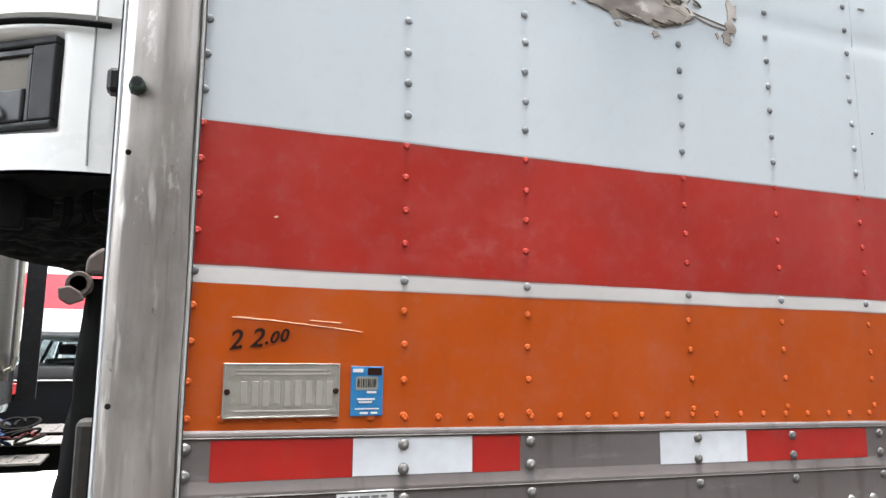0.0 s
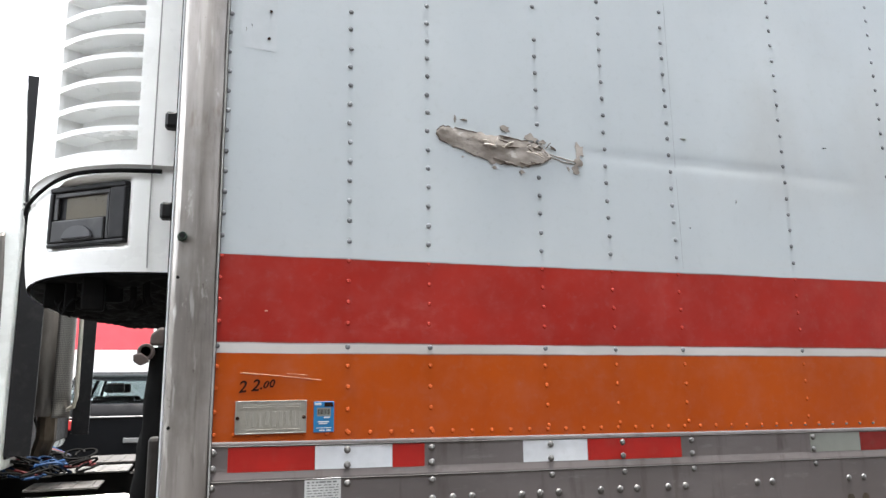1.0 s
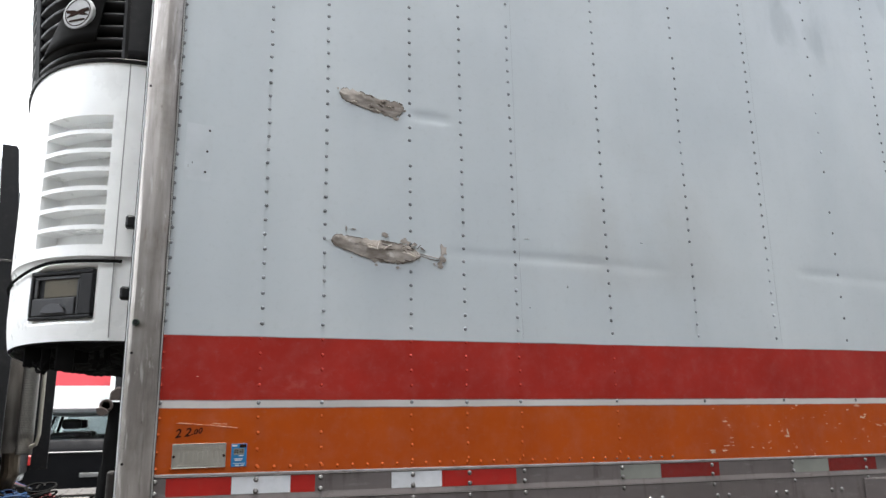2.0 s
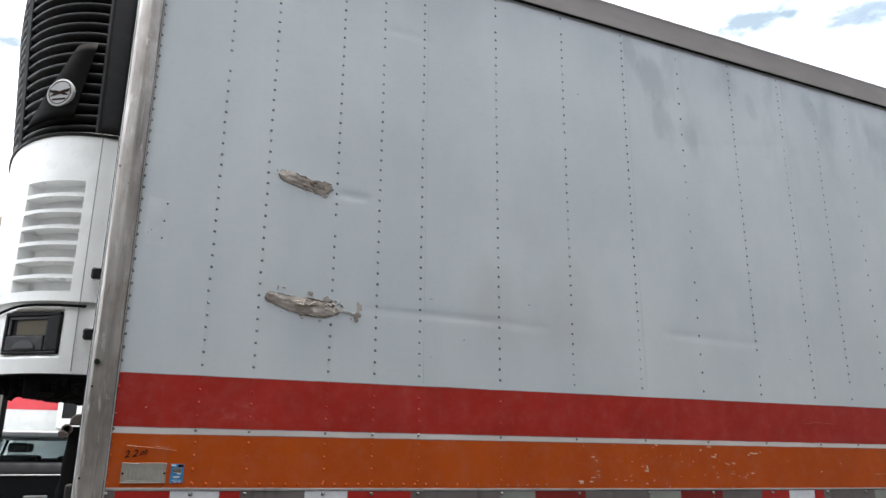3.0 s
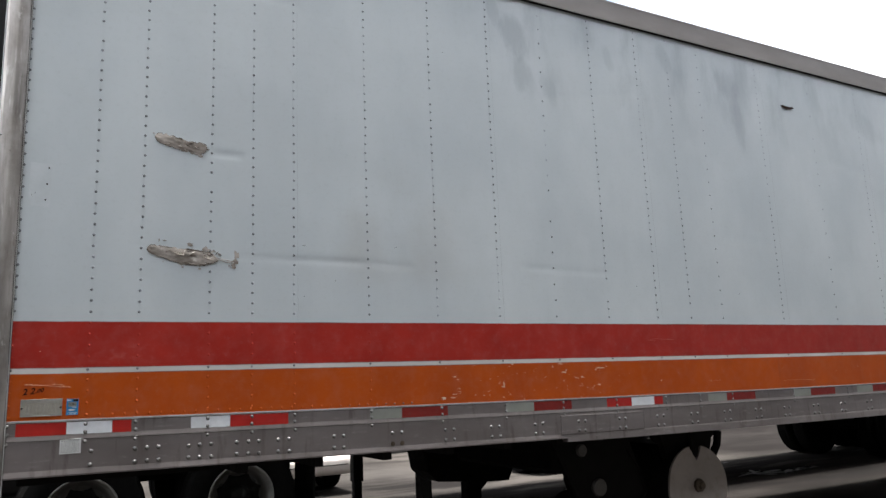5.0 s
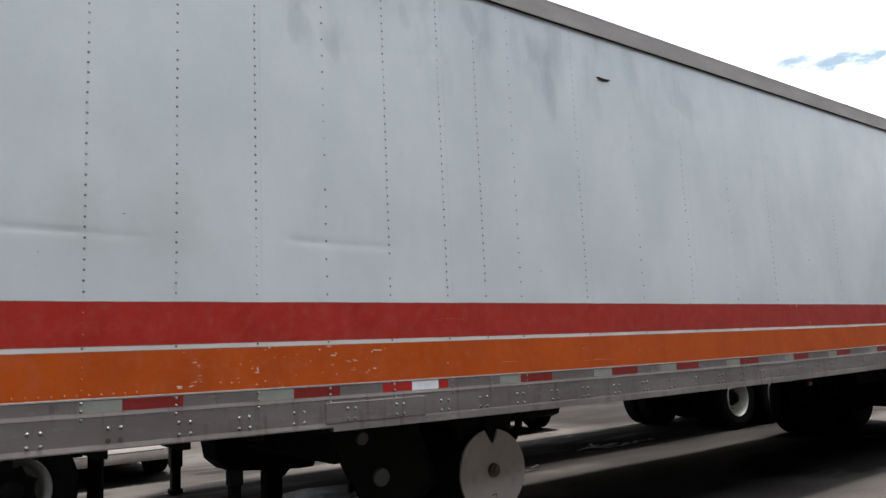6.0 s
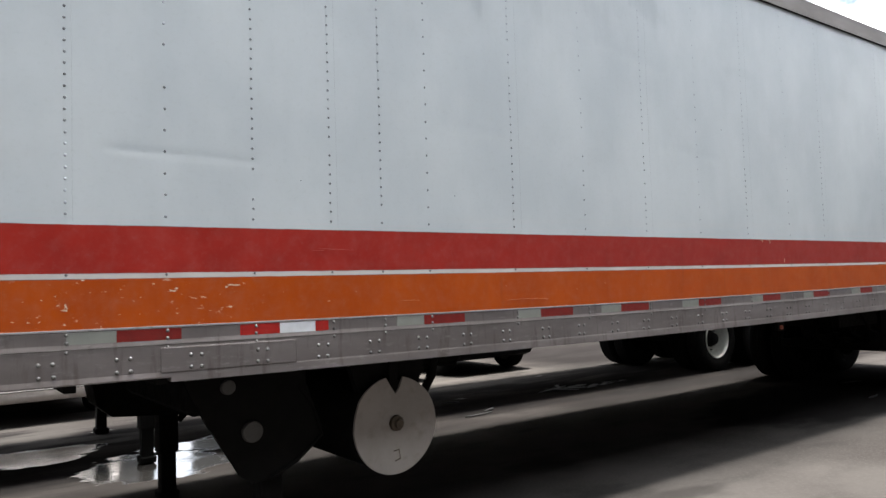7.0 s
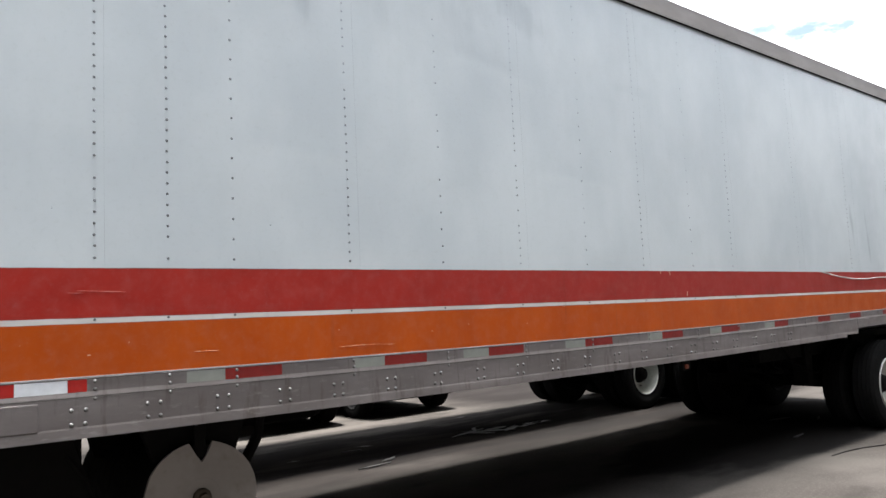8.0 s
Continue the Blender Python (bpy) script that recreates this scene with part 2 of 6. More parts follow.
def metal(name, c0, c1, rough=0.4, met=0.85, stretch=(1, 1, 1), scale=6.0, stain=(0.16, 0.15, 0.14), amount=0.5, bump=0.1):
    s = Mat(name, metal=met)
    c = s.mix(s.ramp(s.noise(scale, stretch, 6), 0.3, 0.7), c0, c1)
    c = s.mix(s.math("MULTIPLY", s.ramp(s.noise(scale * 2.7, stretch, 8), 0.52, 0.78), amount), c, stain)
    s.set("Base Color", c)
    s.set("Roughness", s.ramp(s.noise(scale * 1.7, stretch, 5), 0.25, 0.75, rough - 0.1, rough + 0.16))
    s.bump(s.noise(scale * 5, stretch, 5), bump, 0.004)
    return s.m


def coat(name, c, rough=0.5, grime=(0.2, 0.19, 0.17), amount=0.3, scale=5.0, met=0.0, stretch=(1, 1, 1), bump=0.08, spec=0.4):
    s = Mat(name, metal=met, spec=spec)
    k = tuple(v * 0.86 for v in c)
    col = s.mix(s.ramp(s.noise(scale, stretch, 4), 0.3, 0.7), k, c)
    col = s.mix(s.math("MULTIPLY", s.ramp(s.noise(scale * 2.3, stretch, 8), 0.5, 0.8), amount), col, grime)
    s.set("Base Color", col)
    s.set("Roughness", s.ramp(s.noise(scale * 3, detail=6), 0.3, 0.7, max(0.05, rough - 0.08), rough + 0.1))
    s.bump(s.noise(scale * 12, detail=6), bump, 0.002)
    return s.m


def ground_mat():
    s = Mat("yard_surface", spec=0.08)
    x, y, z = s.xyz()
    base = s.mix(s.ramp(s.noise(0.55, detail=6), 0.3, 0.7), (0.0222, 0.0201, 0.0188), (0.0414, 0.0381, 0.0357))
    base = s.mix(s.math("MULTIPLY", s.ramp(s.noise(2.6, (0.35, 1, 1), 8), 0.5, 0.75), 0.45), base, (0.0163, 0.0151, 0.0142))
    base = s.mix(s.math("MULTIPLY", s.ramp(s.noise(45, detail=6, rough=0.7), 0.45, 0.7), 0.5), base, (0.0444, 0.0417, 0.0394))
    # oil and tyre marks
    oil = s.ramp(s.noise(1.1, (0.5, 1.2, 1), 4, shift=(2, 5, 0)), 0.56, 0.68)
    base = s.mix(s.math("MULTIPLY", oil, 0.6), base, (0.0141, 0.0133, 0.0126))
    # ragged oil pools, also painted darker to deepen the trailer's shade here
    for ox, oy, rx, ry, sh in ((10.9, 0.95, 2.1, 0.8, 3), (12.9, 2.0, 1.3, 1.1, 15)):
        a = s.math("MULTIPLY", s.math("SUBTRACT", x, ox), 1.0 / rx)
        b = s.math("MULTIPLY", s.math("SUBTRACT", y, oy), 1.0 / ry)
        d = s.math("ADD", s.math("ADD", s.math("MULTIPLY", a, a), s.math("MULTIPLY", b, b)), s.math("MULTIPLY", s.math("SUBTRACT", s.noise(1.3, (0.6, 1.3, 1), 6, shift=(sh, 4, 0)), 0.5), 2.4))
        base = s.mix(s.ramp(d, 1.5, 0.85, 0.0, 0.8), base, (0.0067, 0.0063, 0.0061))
    # shade between the trailers and over the far lane, put into the ground colour
    gap_shade = s.math("MULTIPLY", s.math("MULTIPLY", s.ramp(y, 2.2, 2.9), s.ramp(y, 5.0, 3.9)), s.ramp(s.noise(1.6, (0.35, 1.1, 1), 6, 0.62, (3, 9, 0)), 0.30, 0.62, 0.45, 0.85))
    base = s.mix(gap_shade, base, (0.0125, 0.0108, 0.0102))
    far_shade = s.math("MULTIPLY", s.math("MULTIPLY", s.ramp(y, 5.2, 5.9), s.ramp(x, 10.0, 12.0)), s.ramp(s.noise(0.9, (0.3, 1.0, 1), 6, 0.6, (1, 4, 0)), 0.3, 0.6, 0.6, 0.95))
    base = s.mix(far_shade, base, (0.0115, 0.0104, 0.0102))
    # sandy far ground, with its sunlit brightness painted into the colour
    sunlit_sand = s.math("MULTIPLY", s.ramp(y, 4.4, 5.6), s.ramp(s.noise(1.7, (0.4, 1.2, 1), 6, 0.62, (6, 1, 0)), 0.36, 0.60, 0.1, 0.7))
    sunlit_sand = s.math("MULTIPLY", sunlit_sand, s.math("MULTIPLY", s.ramp(x, 12.0, 10.0), s.ramp(x, 5.6, 7.0)))
    base = s.mix(sunlit_sand, base, (0.062, 0.056, 0.051))
    # damp patches and standing water; the damp tone also carries the box trailer's shade
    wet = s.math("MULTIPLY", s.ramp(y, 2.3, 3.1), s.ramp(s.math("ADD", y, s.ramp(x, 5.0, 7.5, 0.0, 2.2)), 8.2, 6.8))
    damp_shade = s.math("MULTIPLY", wet, s.ramp(s.noise(1.3, (0.3, 1.3, 1), 7, 0.6, (7, 2, 0)), 0.42, 0.55, 0.1, 0.95))
    base = s.mix(damp_shade, base, (0.011, 0.0102, 0.0100))
    pud = s.math("MULTIPLY", wet, s.ramp(s.noise(1.1, (0.4, 1.2, 1), 5, shift=(1, 0, 0)), 0.66, 0.70))
    for px_, py_, fx_, fy_, sh in ((3.75, 3.30, 1.5, 1.7, 0), (2.5, 4.5, 0.9, 2.4, 5), (4.9, 3.9, 1.0, 2.6, 8)):
        du = s.math("MULTIPLY", s.math("SUBTRACT", x, px_), fx_)
        dv = s.math("MULTIPLY", s.math("SUBTRACT", y, py_), fy_)
        dd = s.math("ADD", s.math("ADD", s.math("MULTIPLY", du, du), s.math("MULTIPLY", dv, dv)), s.math("MULTIPLY", s.math("SUBTRACT", s.noise(2.4, (0.6, 1.2, 1), 6, 0.6, (sh, 0, 0)), 0.5), 3.6))
        pud = s.math("MAXIMUM", pud, s.ramp(dd, 0.95, 0.8))
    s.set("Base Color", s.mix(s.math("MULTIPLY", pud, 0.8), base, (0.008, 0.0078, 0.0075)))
    r = s.ramp(s.noise(30, detail=6), 0.3, 0.7, 0.75, 0.95)
    n = s.t.nodes.new("ShaderNodeMix")
    s.plug(n.inputs[0], pud)
    s.plug(n.inputs[2], r)
    s.plug(n.inputs[3], s.ramp(s.noise(3.5, (0.6, 1.3, 1), 6, 0.6, (2, 0, 0)), 0.3, 0.7, 0.05, 0.22))
    s.set("Roughness", n.outputs[0])
    s.set("Specular IOR Level", s.ramp(pud, 0.0, 1.0, 0.0, 0.5))
    rel = s.math("MULTIPLY", s.noise(60, detail=8, rough=0.7), s.math("SUBTRACT", 1.0, pud))
    s.bump(rel, 0.5, 0.01)
    return s.m


def scuff_mat():
    """Old torn residue: taupe film with dark brown strands and pale ridges."""
    s = Mat("scraped_residue", rough=0.75, spec=0.25)
    c = s.mix(s.ramp(s.noise(11, (0.7, 1, 1.3), 4, shift=(0, 0, 0.2)), 0.36, 0.64), (0.16, 0.138, 0.118), (0.36, 0.328, 0.295))
    c = s.mix(s.math("MULTIPLY", s.ramp(s.noise(38, (0.7, 1, 1.3), 8, 0.65), 0.58, 0.70), 0.7), c, (0.085, 0.062, 0.048))
    c = s.mix(s.math("MULTIPLY", s.ramp(s.noise(30, (0.7, 1, 1.2), 8, 0.65, (4, 0, 1)), 0.58, 0.68), 0.6), c, (0.56, 0.53, 0.49))
    s.set("Base Color", c)
    s.bump(s.noise(45, (0.8, 1, 1.2), 8), 0.45, 0.004)
    return s.m


def rail_metal():
    """Old bare aluminium: dull grey with brown film, blotches, drips and scuffs."""
    s = Mat("weathered_aluminium", metal=0.3)
    c = s.mix(s.ramp(s.noise(3.2, (0.5, 1, 1.2), 6), 0.3, 0.7), (0.112, 0.097, 0.094), (0.162, 0.144, 0.141))
    c = s.mix(s.math("MULTIPLY", s.ramp(s.noise(1.3, (0.8, 1, 2.5), 7, 0.65), 0.48, 0.70), 0.45), c, (0.080, 0.070, 0.068))
    c = s.mix(s.math("MULTIPLY", s.ramp(s.noise(9, (2.2, 1, 0.35), 6, 0.6, (3, 0, 1)), 0.52, 0.70), 0.65), c, (0.066, 0.053, 0.046))
    c = s.mix(s.math("MULTIPLY", s.ramp(s.noise(30, (0.4, 1, 1.5), 8, 0.65), 0.56, 0.72), 0.4), c, (0.225, 0.21, 0.206))
    s.set("Base Color", c)
    s.set("Roughness", s.ramp(s.noise(6, (0.5, 1, 1), 5), 0.3, 0.7, 0.42, 0.66))
    s.bump(s.noise(22, (0.5, 1, 1), 6), 0.12, 0.004)
    return s.m


def post_metal():
    """Brushed aluminium, handled for years: upright grain, brown film, dull blotches and bare knocks."""
    s = Mat("brushed_post_metal", metal=0.72)
    c = s.mix(s.ramp(s.noise(5, (3, 3, 0.25), 6), 0.3, 0.7), (0.235, 0.216, 0.203), (0.42, 0.392, 0.37))
    c = s.mix(s.math("MULTIPLY", s.ramp(s.noise(3.4, (1, 1, 0.7), 7, 0.62, (2, 1, 5)), 0.47, 0.66), 0.6), c, (0.155, 0.136, 0.122))
    c = s.mix(s.math("MULTIPLY", s.ramp(s.noise(70, (1.6, 1.6, 0.12), 6, 0.6), 0.5, 0.72), 0.4), c, (0.145, 0.13, 0.12))
    c = s.mix(s.math("MULTIPLY", s.ramp(s.noise(24, (1, 1, 0.5), 8, 0.7, (6, 2, 0)), 0.61, 0.68), 0.6), c, (0.54, 0.515, 0.49))
    c = s.mix(s.math("MULTIPLY", s.ramp(s.noise(40, (1, 1, 0.6), 8, 0.7, (1, 8, 3)), 0.64, 0.70), 0.7), c, (0.085, 0.07, 0.06))
    slant = s.t.nodes.new("ShaderNodeMapping")
    slant.inputs["Rotation"].default_value = (0.0, radians(28), 0.0)
    slant.inputs["Scale"].default_value = (1.0, 1.0, 0.16)
    s.t.links.new(s.pos(), slant.inputs[0])
    scrape = s.t.nodes.new("ShaderNodeTexNoise")
    scrape.inputs["Scale"].default_value = 46.0
    scrape.inputs["Detail"].default_value = 5.0
    s.t.links.new(slant.outputs[0], scrape.inputs["Vector"])
    zone = s.ramp(s.noise(2.1, (1, 1, 0.8), 4, shift=(0, 3, 1)), 0.45, 0.6)
    c = s.mix(s.math("MULTIPLY", s.math("MULTIPLY", s.ramp(scrape.outputs["Fac"], 0.56, 0.68), zone), 0.75), c, (0.62, 0.60, 0.575))
    rust = s.ramp(s.noise(6, (1.5, 1.5, 0.5), 7, 0.65, (9, 0, 4)), 0.58, 0.70)
    c = s.mix(s.math("MULTIPLY", rust, 0.5), c, (0.135, 0.085, 0.055))
    s.set("Base Color", c)
    s.set("Roughness", s.ramp(s.noise(5, (1, 1, 0.4), 6, shift=(4, 0, 2)), 0.35, 0.65, 0.33, 0.52))
    s.bump(s.noise(7, (1, 1, 0.6), 5), 0.35, 0.012)
    return s.m


SKIN = sheet_paint()
RIVET = rivet_paint()
ALU = rail_metal()
POST = post_metal()
TOPRAIL = metal("dull_top_rail_metal", (0.165, 0.150, 0.143), (0.205, 0.188, 0.180), 0.7, 0.05, (0.3, 1, 1), 5, amount=0.3)
BOLT = metal("galvanised_bolt", (0.105, 0.101, 0.098), (0.175, 0.170, 0.166), 0.48, 0.8, scale=30, amount=0.3)
TAPE_RED = coat("red_reflective_tape", (0.34, 0.012, 0.008), 0.42, (0.30, 0.05, 0.04), 0.35, 14)
TAPE_DULL = coat("faded_red_tape", (0.165, 0.013, 0.010), 0.55, (0.12, 0.032, 0.026), 0.5, 14, spec=0.25)
TAPE_WHITE = coat("white_reflective_tape", (0.60, 0.62, 0.645), 0.42, (0.36, 0.36, 0.36), 0.25, 14)
TAPE_OLD = coat("faded_greenish_tape", (0.20, 0.208, 0.186), 0.55, (0.17, 0.17, 0.155), 0.5, 10)
BLACK_PL = coat("black_plastic", (0.010, 0.010, 0.011), 0.5, (0.035, 0.034, 0.032), 0.35, 9, spec=0.2)
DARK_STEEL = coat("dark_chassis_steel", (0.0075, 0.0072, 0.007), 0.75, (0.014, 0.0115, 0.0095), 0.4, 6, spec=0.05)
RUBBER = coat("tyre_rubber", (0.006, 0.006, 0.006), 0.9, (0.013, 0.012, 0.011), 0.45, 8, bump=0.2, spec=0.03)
WHITE_GRP = coat("white_moulded_cover", (0.88, 0.89, 0.88), 0.32, (0.55, 0.53, 0.49), 0.18, 3.0, bump=0.03)
CAB_WHITE = coat("white_cab_paint", (0.74, 0.76, 0.74), 0.3, (0.5, 0.5, 0.47), 0.25, 2.5, bump=0.03)
RIM_WHITE = coat("white_wheel_paint", (0.42, 0.42, 0.40), 0.45, (0.25, 0.22, 0.19), 0.5, 9)
RIM_GREY = coat("grey_wheel_paint", (0.20, 0.195, 0.185), 0.5, (0.09, 0.08, 0.07), 0.5, 9)
TANK = coat("chalky_tank_end", (0.30, 0.27, 0.25), 0.6, (0.16, 0.138, 0.12), 0.45, 7)
SCREEN = coat("display_glass", (0.10, 0.085, 0.058), 0.35, (0.06, 0.05, 0.04), 0.3, 12, spec=0.2)
CAR_GLASS = Mat("car_glass", rough=0.03, color=(0.07, 0.09, 0.09), spec=0.5)
CAR_GLASS.set("Transmission Weight", 0.95)
CAR_GLASS.set("IOR", 1.1)
CAR_GLASS = CAR_GLASS.m
CLEAR = Mat("clear_car_glass", rough=0.02, color=(0.50, 0.55, 0.56), spec=0.5)
CLEAR.set("Transmission Weight", 1.0)
CLEAR.set("IOR", 1.05)
CLEAR = CLEAR.m
GROUND = ground_mat()
CHROME = metal("dull_pipe_metal", (0.075, 0.068, 0.062), (0.125, 0.114, 0.105), 0.5, 0.4, (2, 2, 0.5), 8, (0.085, 0.07, 0.06), 0.5)
RUSTY = metal("heat_stained_pipe", (0.06, 0.047, 0.034), (0.11, 0.085, 0.062), 0.5, 0.6, scale=8, stain=(0.07, 0.042, 0.026), amount=0.6)
SCUFF = scuff_mat()
SEALANT = coat("white_sealant", (0.32, 0.32, 0.31), 0.6, (0.2, 0.19, 0.18), 0.5, 20)
TORN = coat("pale_torn_residue", (0.50, 0.46, 0.41), 0.8, (0.38, 0.34, 0.30), 0.4, 20)
STRAND = coat("dark_torn_residue", (0.10, 0.08, 0.065), 0.8, (0.17, 0.145, 0.125), 0.4, 20)
INK = coat("black_marker", (0.022, 0.011, 0.008), 0.8, amount=0.05, spec=0.05)
SCRATCH_PINK = coat("pink_scratch", (0.42, 0.16, 0.13), 0.6, amount=0.2)
SCRATCH_SOFT = coat("faint_scratch", (0.55, 0.31, 0.19), 0.6, amount=0.2)
SCRATCH = coat("scratched_bare_metal", (0.56, 0.40, 0.29), 0.6, amount=0.2)
PAPER = coat("paper_label", (0.55, 0.56, 0.55), 0.7, (0.5, 0.5, 0.48), 0.3, 20)
CAPS = coat("dim_metal_cap", (0.07, 0.067, 0.064), 0.6, (0.05, 0.045, 0.04), 0.6, 16)
GREY_INK = coat("grey_print", (0.15, 0.15, 0.15), 0.7, amount=0.1)
BLUE = coat("blue_sticker", (0.018, 0.155, 0.34), 0.4, (0.03, 0.16, 0.3), 0.2, 20)
PLATE = metal("etched_data_plate", (0.245, 0.232, 0.20), (0.30, 0.285, 0.25), 0.5, 0.5, scale=30, amount=0.25)
HOSE_BLUE = coat("blue_air_hose", (0.005, 0.020, 0.055), 0.65, amount=0.1, spec=0.1)
HOSE_RED = coat("red_air_hose", (0.045, 0.005, 0.006), 0.65, amount=0.1, spec=0.1)
GREEN_BR = coat("green_brass_grommet", (0.030, 0.050, 0.038), 0.5, (0.11, 0.085, 0.065), 0.8, 60, met=0.4)
CASTING = coat("rusty_coupling", (0.060, 0.044, 0.039), 0.6, (0.03, 0.022, 0.018), 0.6, 25)
GRIME = coat("grimy_casting", (0.018, 0.015, 0.013), 0.65, (0.025, 0.02, 0.016), 0.5, 20)
DECK = metal("tread_plate_metal", (0.024, 0.0225, 0.021), (0.044, 0.042, 0.039), 0.65, 0.15, scale=9, amount=0.5)
CAR_DARK = coat("dark_grey_car_paint", (0.005, 0.0052, 0.006), 0.6, (0.009, 0.0087, 0.0085), 0.2, 3, bump=0.01, spec=0.03)
CAR_SILVER = coat("beige_silver_car_paint", (0.62, 0.57, 0.55), 0.28, (0.45, 0.42, 0.40), 0.3, 3, bump=0.01)
RED_PAINT = coat("bright_red_paint", (0.62, 0.06, 0.075), 0.5, (0.5, 0.1, 0.1), 0.2, 2)
LAMP_RED = coat("red_lamp_lens", (0.35, 0.02, 0.02), 0.25, amount=0.2)
LAMP_AMBER = coat("amber_lamp_lens", (0.34, 0.07, 0.03), 0.3, amount=0.2)
FOAM_DIM = coat("grey_splash_and_glint", (0.042, 0.041, 0.042), 0.85, (0.03, 0.029, 0.029), 0.6, 12, spec=0.1)
FOAM = coat("pale_dried_splash", (0.075, 0.074, 0.076), 0.8, (0.05, 0.049, 0.049), 0.6, 12)

# ---- mesh helpers ----


def mesh_of(bm, smooth=None):
    me = bpy.data.meshes.new("mesh")
    bmesh.ops.recalc_face_normals(bm, faces=bm.faces[:])
    if smooth is not None:
        for f in bm.faces:
            f.smooth = True
        for e in bm.edges:
            e.smooth = e.is_boundary or len(e.link_faces) != 2 or e.calc_face_angle(0) < radians(smooth)
    bm.to_mesh(me)
    bm.free()
    return me


def part(name, bm, material, parent=None, label="", smooth=None):
    """Links a bmesh as one mesh object, under a thing or a part."""
    me = mesh_of(bm, smooth) if isinstance(bm, bmesh.types.BMesh) else bm
    if not me.materials:
        me.materials.append(material)
    ob = new(name, me)
    if parent is not None:
        ob.parent = parent
        ob.matrix_parent_inverse = Matrix.Translation(-world_at(parent))
    return tagged(ob, label=label)


def world_at(ob):
    return ob.location.copy() if ob.parent is None else Vector((0, 0, 0))


def thing(name, at, label, category, group=""):
    e = new(name)
    e.location = at
    e.empty_display_size = 0.1
    return tagged(e, label, category, group)


def box(x0, x1, y0, y1, z0, z1, bevel=0.0, seg=1, bm=None):
    own = bmesh.new()
    bmesh.ops.create_cube(own, size=1.0)
    for v in own.verts:
        v.co = Vector(((x0 + x1) / 2 + v.co.x * (x1 - x0), (y0 + y1) / 2 + v.co.y * (y1 - y0), (z0 + z1) / 2 + v.co.z * (z1 - z0)))
    if bevel > 0:
        bmesh.ops.bevel(own, geom=own.edges[:], offset=bevel, segments=seg, affect="EDGES", profile=0.5)
    return own if bm is None else merge(bm, own)


def merge(bm, other, m=None):
    if m is not None:
        bmesh.ops.transform(other, matrix=m, verts=other.verts[:])
    me = bpy.data.meshes.new("tmp")
    other.to_mesh(me)
    other.free()
    bm.from_mesh(me)
    bpy.data.meshes.remove(me)
    return bm


def lathe(profile, n=32, axis="Y", at=(0, 0, 0), close=False):
    """Turns (radius, along) pairs round an axis."""
    bm = bmesh.new()
    rings = []
    for r, h in profile:
        ring = []
        for i in range(n):
            a = 2 * math.pi * i / n
            c, s = r * math.cos(a), r * math.sin(a)
            p = {"Y": (c, h, s), "Z": (c, s, h), "X": (h, c, s)}[axis]
            ring.append(bm.verts.new(Vector(p) + Vector(at)))
        rings.append(ring)
    for a, b in zip(rings, rings[1:]):
        for i in range(n):
            bm.faces.new((a[i], a[(i + 1) % n], b[(i + 1) % n], b[i]))
    for k, (r, h) in ((0, profile[0]), (-1, profile[-1])):
        if close or r < 0.02:
            bm.faces.new(rings[k])
    return bm


def tube(points, r=0.01, n=8, bm=None):
    """A round bar along a line of points."""
    own = bmesh.new()
    pts = [Vector(p) for p in points]
    rings = []
    up = Vector((0.13, 0.21, 0.97)).normalized()
    for i, p in enumerate(pts):
        d = (pts[min(i + 1, len(pts) - 1)] - pts[max(i - 1, 0)]).normalized()
        a = d.cross(up)
        if a.length < 1e-3:
            a = d.cross(Vector((1, 0, 0)))
        a.normalize()
        b = d.cross(a)
        rings.append([own.verts.new(p + r * (math.cos(2 * math.pi * k / n) * a + math.sin(2 * math.pi * k / n) * b)) for k in range(n)])
    for a, b in zip(rings, rings[1:]):
        for k in range(n):
            own.faces.new((a[k], a[(k + 1) % n], b[(k + 1) % n], b[k]))
    own.faces.new(rings[0][::-1])
    own.faces.new(rings[-1])
    return own if bm is None else merge(bm, own)


def prism(poly, lo, hi, axis="Y", bevel=0.0):
    """A flat outline pushed along an axis. Outline: (x, z) for Y, (y, z) for X, (x, y) for Z."""
    bm = bmesh.new()

    def put(p, h):
        return {"Y": (p[0], h, p[1]), "X": (h, p[0], p[1]), "Z": (p[0], p[1], h)}[axis]
    a = [bm.verts.new(put(p, lo)) for p in poly]
    b = [bm.verts.new(put(p, hi)) for p in poly]
    n = len(poly)
    bm.faces.new(a[::-1])
    bm.faces.new(b)
    for i in range(n):
        bm.faces.new((a[i], a[(i + 1) % n], b[(i + 1) % n], b[i]))
    if bevel > 0:
        bmesh.ops.bevel(bm, geom=bm.edges[:], offset=bevel, segments=2, affect="EDGES", profile=0.5)
    return bm


def grid_mesh(us, vs, f):
    me = bpy.data.meshes.new("mesh")
    nv = len(vs)
    verts = [f(u, v) for u in us for v in vs]
    faces = [(i * nv + j, (i + 1) * nv + j, (i + 1) * nv + j + 1, i * nv + j + 1) for i in range(len(us) - 1) for j in range(nv - 1)]
    me.from_pydata(verts, [], faces)
    me.polygons.foreach_set("use_smooth", [True] * len(me.polygons))
    me.update()
    return me


def smoothstep(a, b, x):
    t = min(1.0, max(0.0, (x - a) / (b - a)))
    return t * t * (3 - 2 * t)


def lin(a, b, n):
    return [a + (b - a) * i / (n - 1) for i in range(n)]


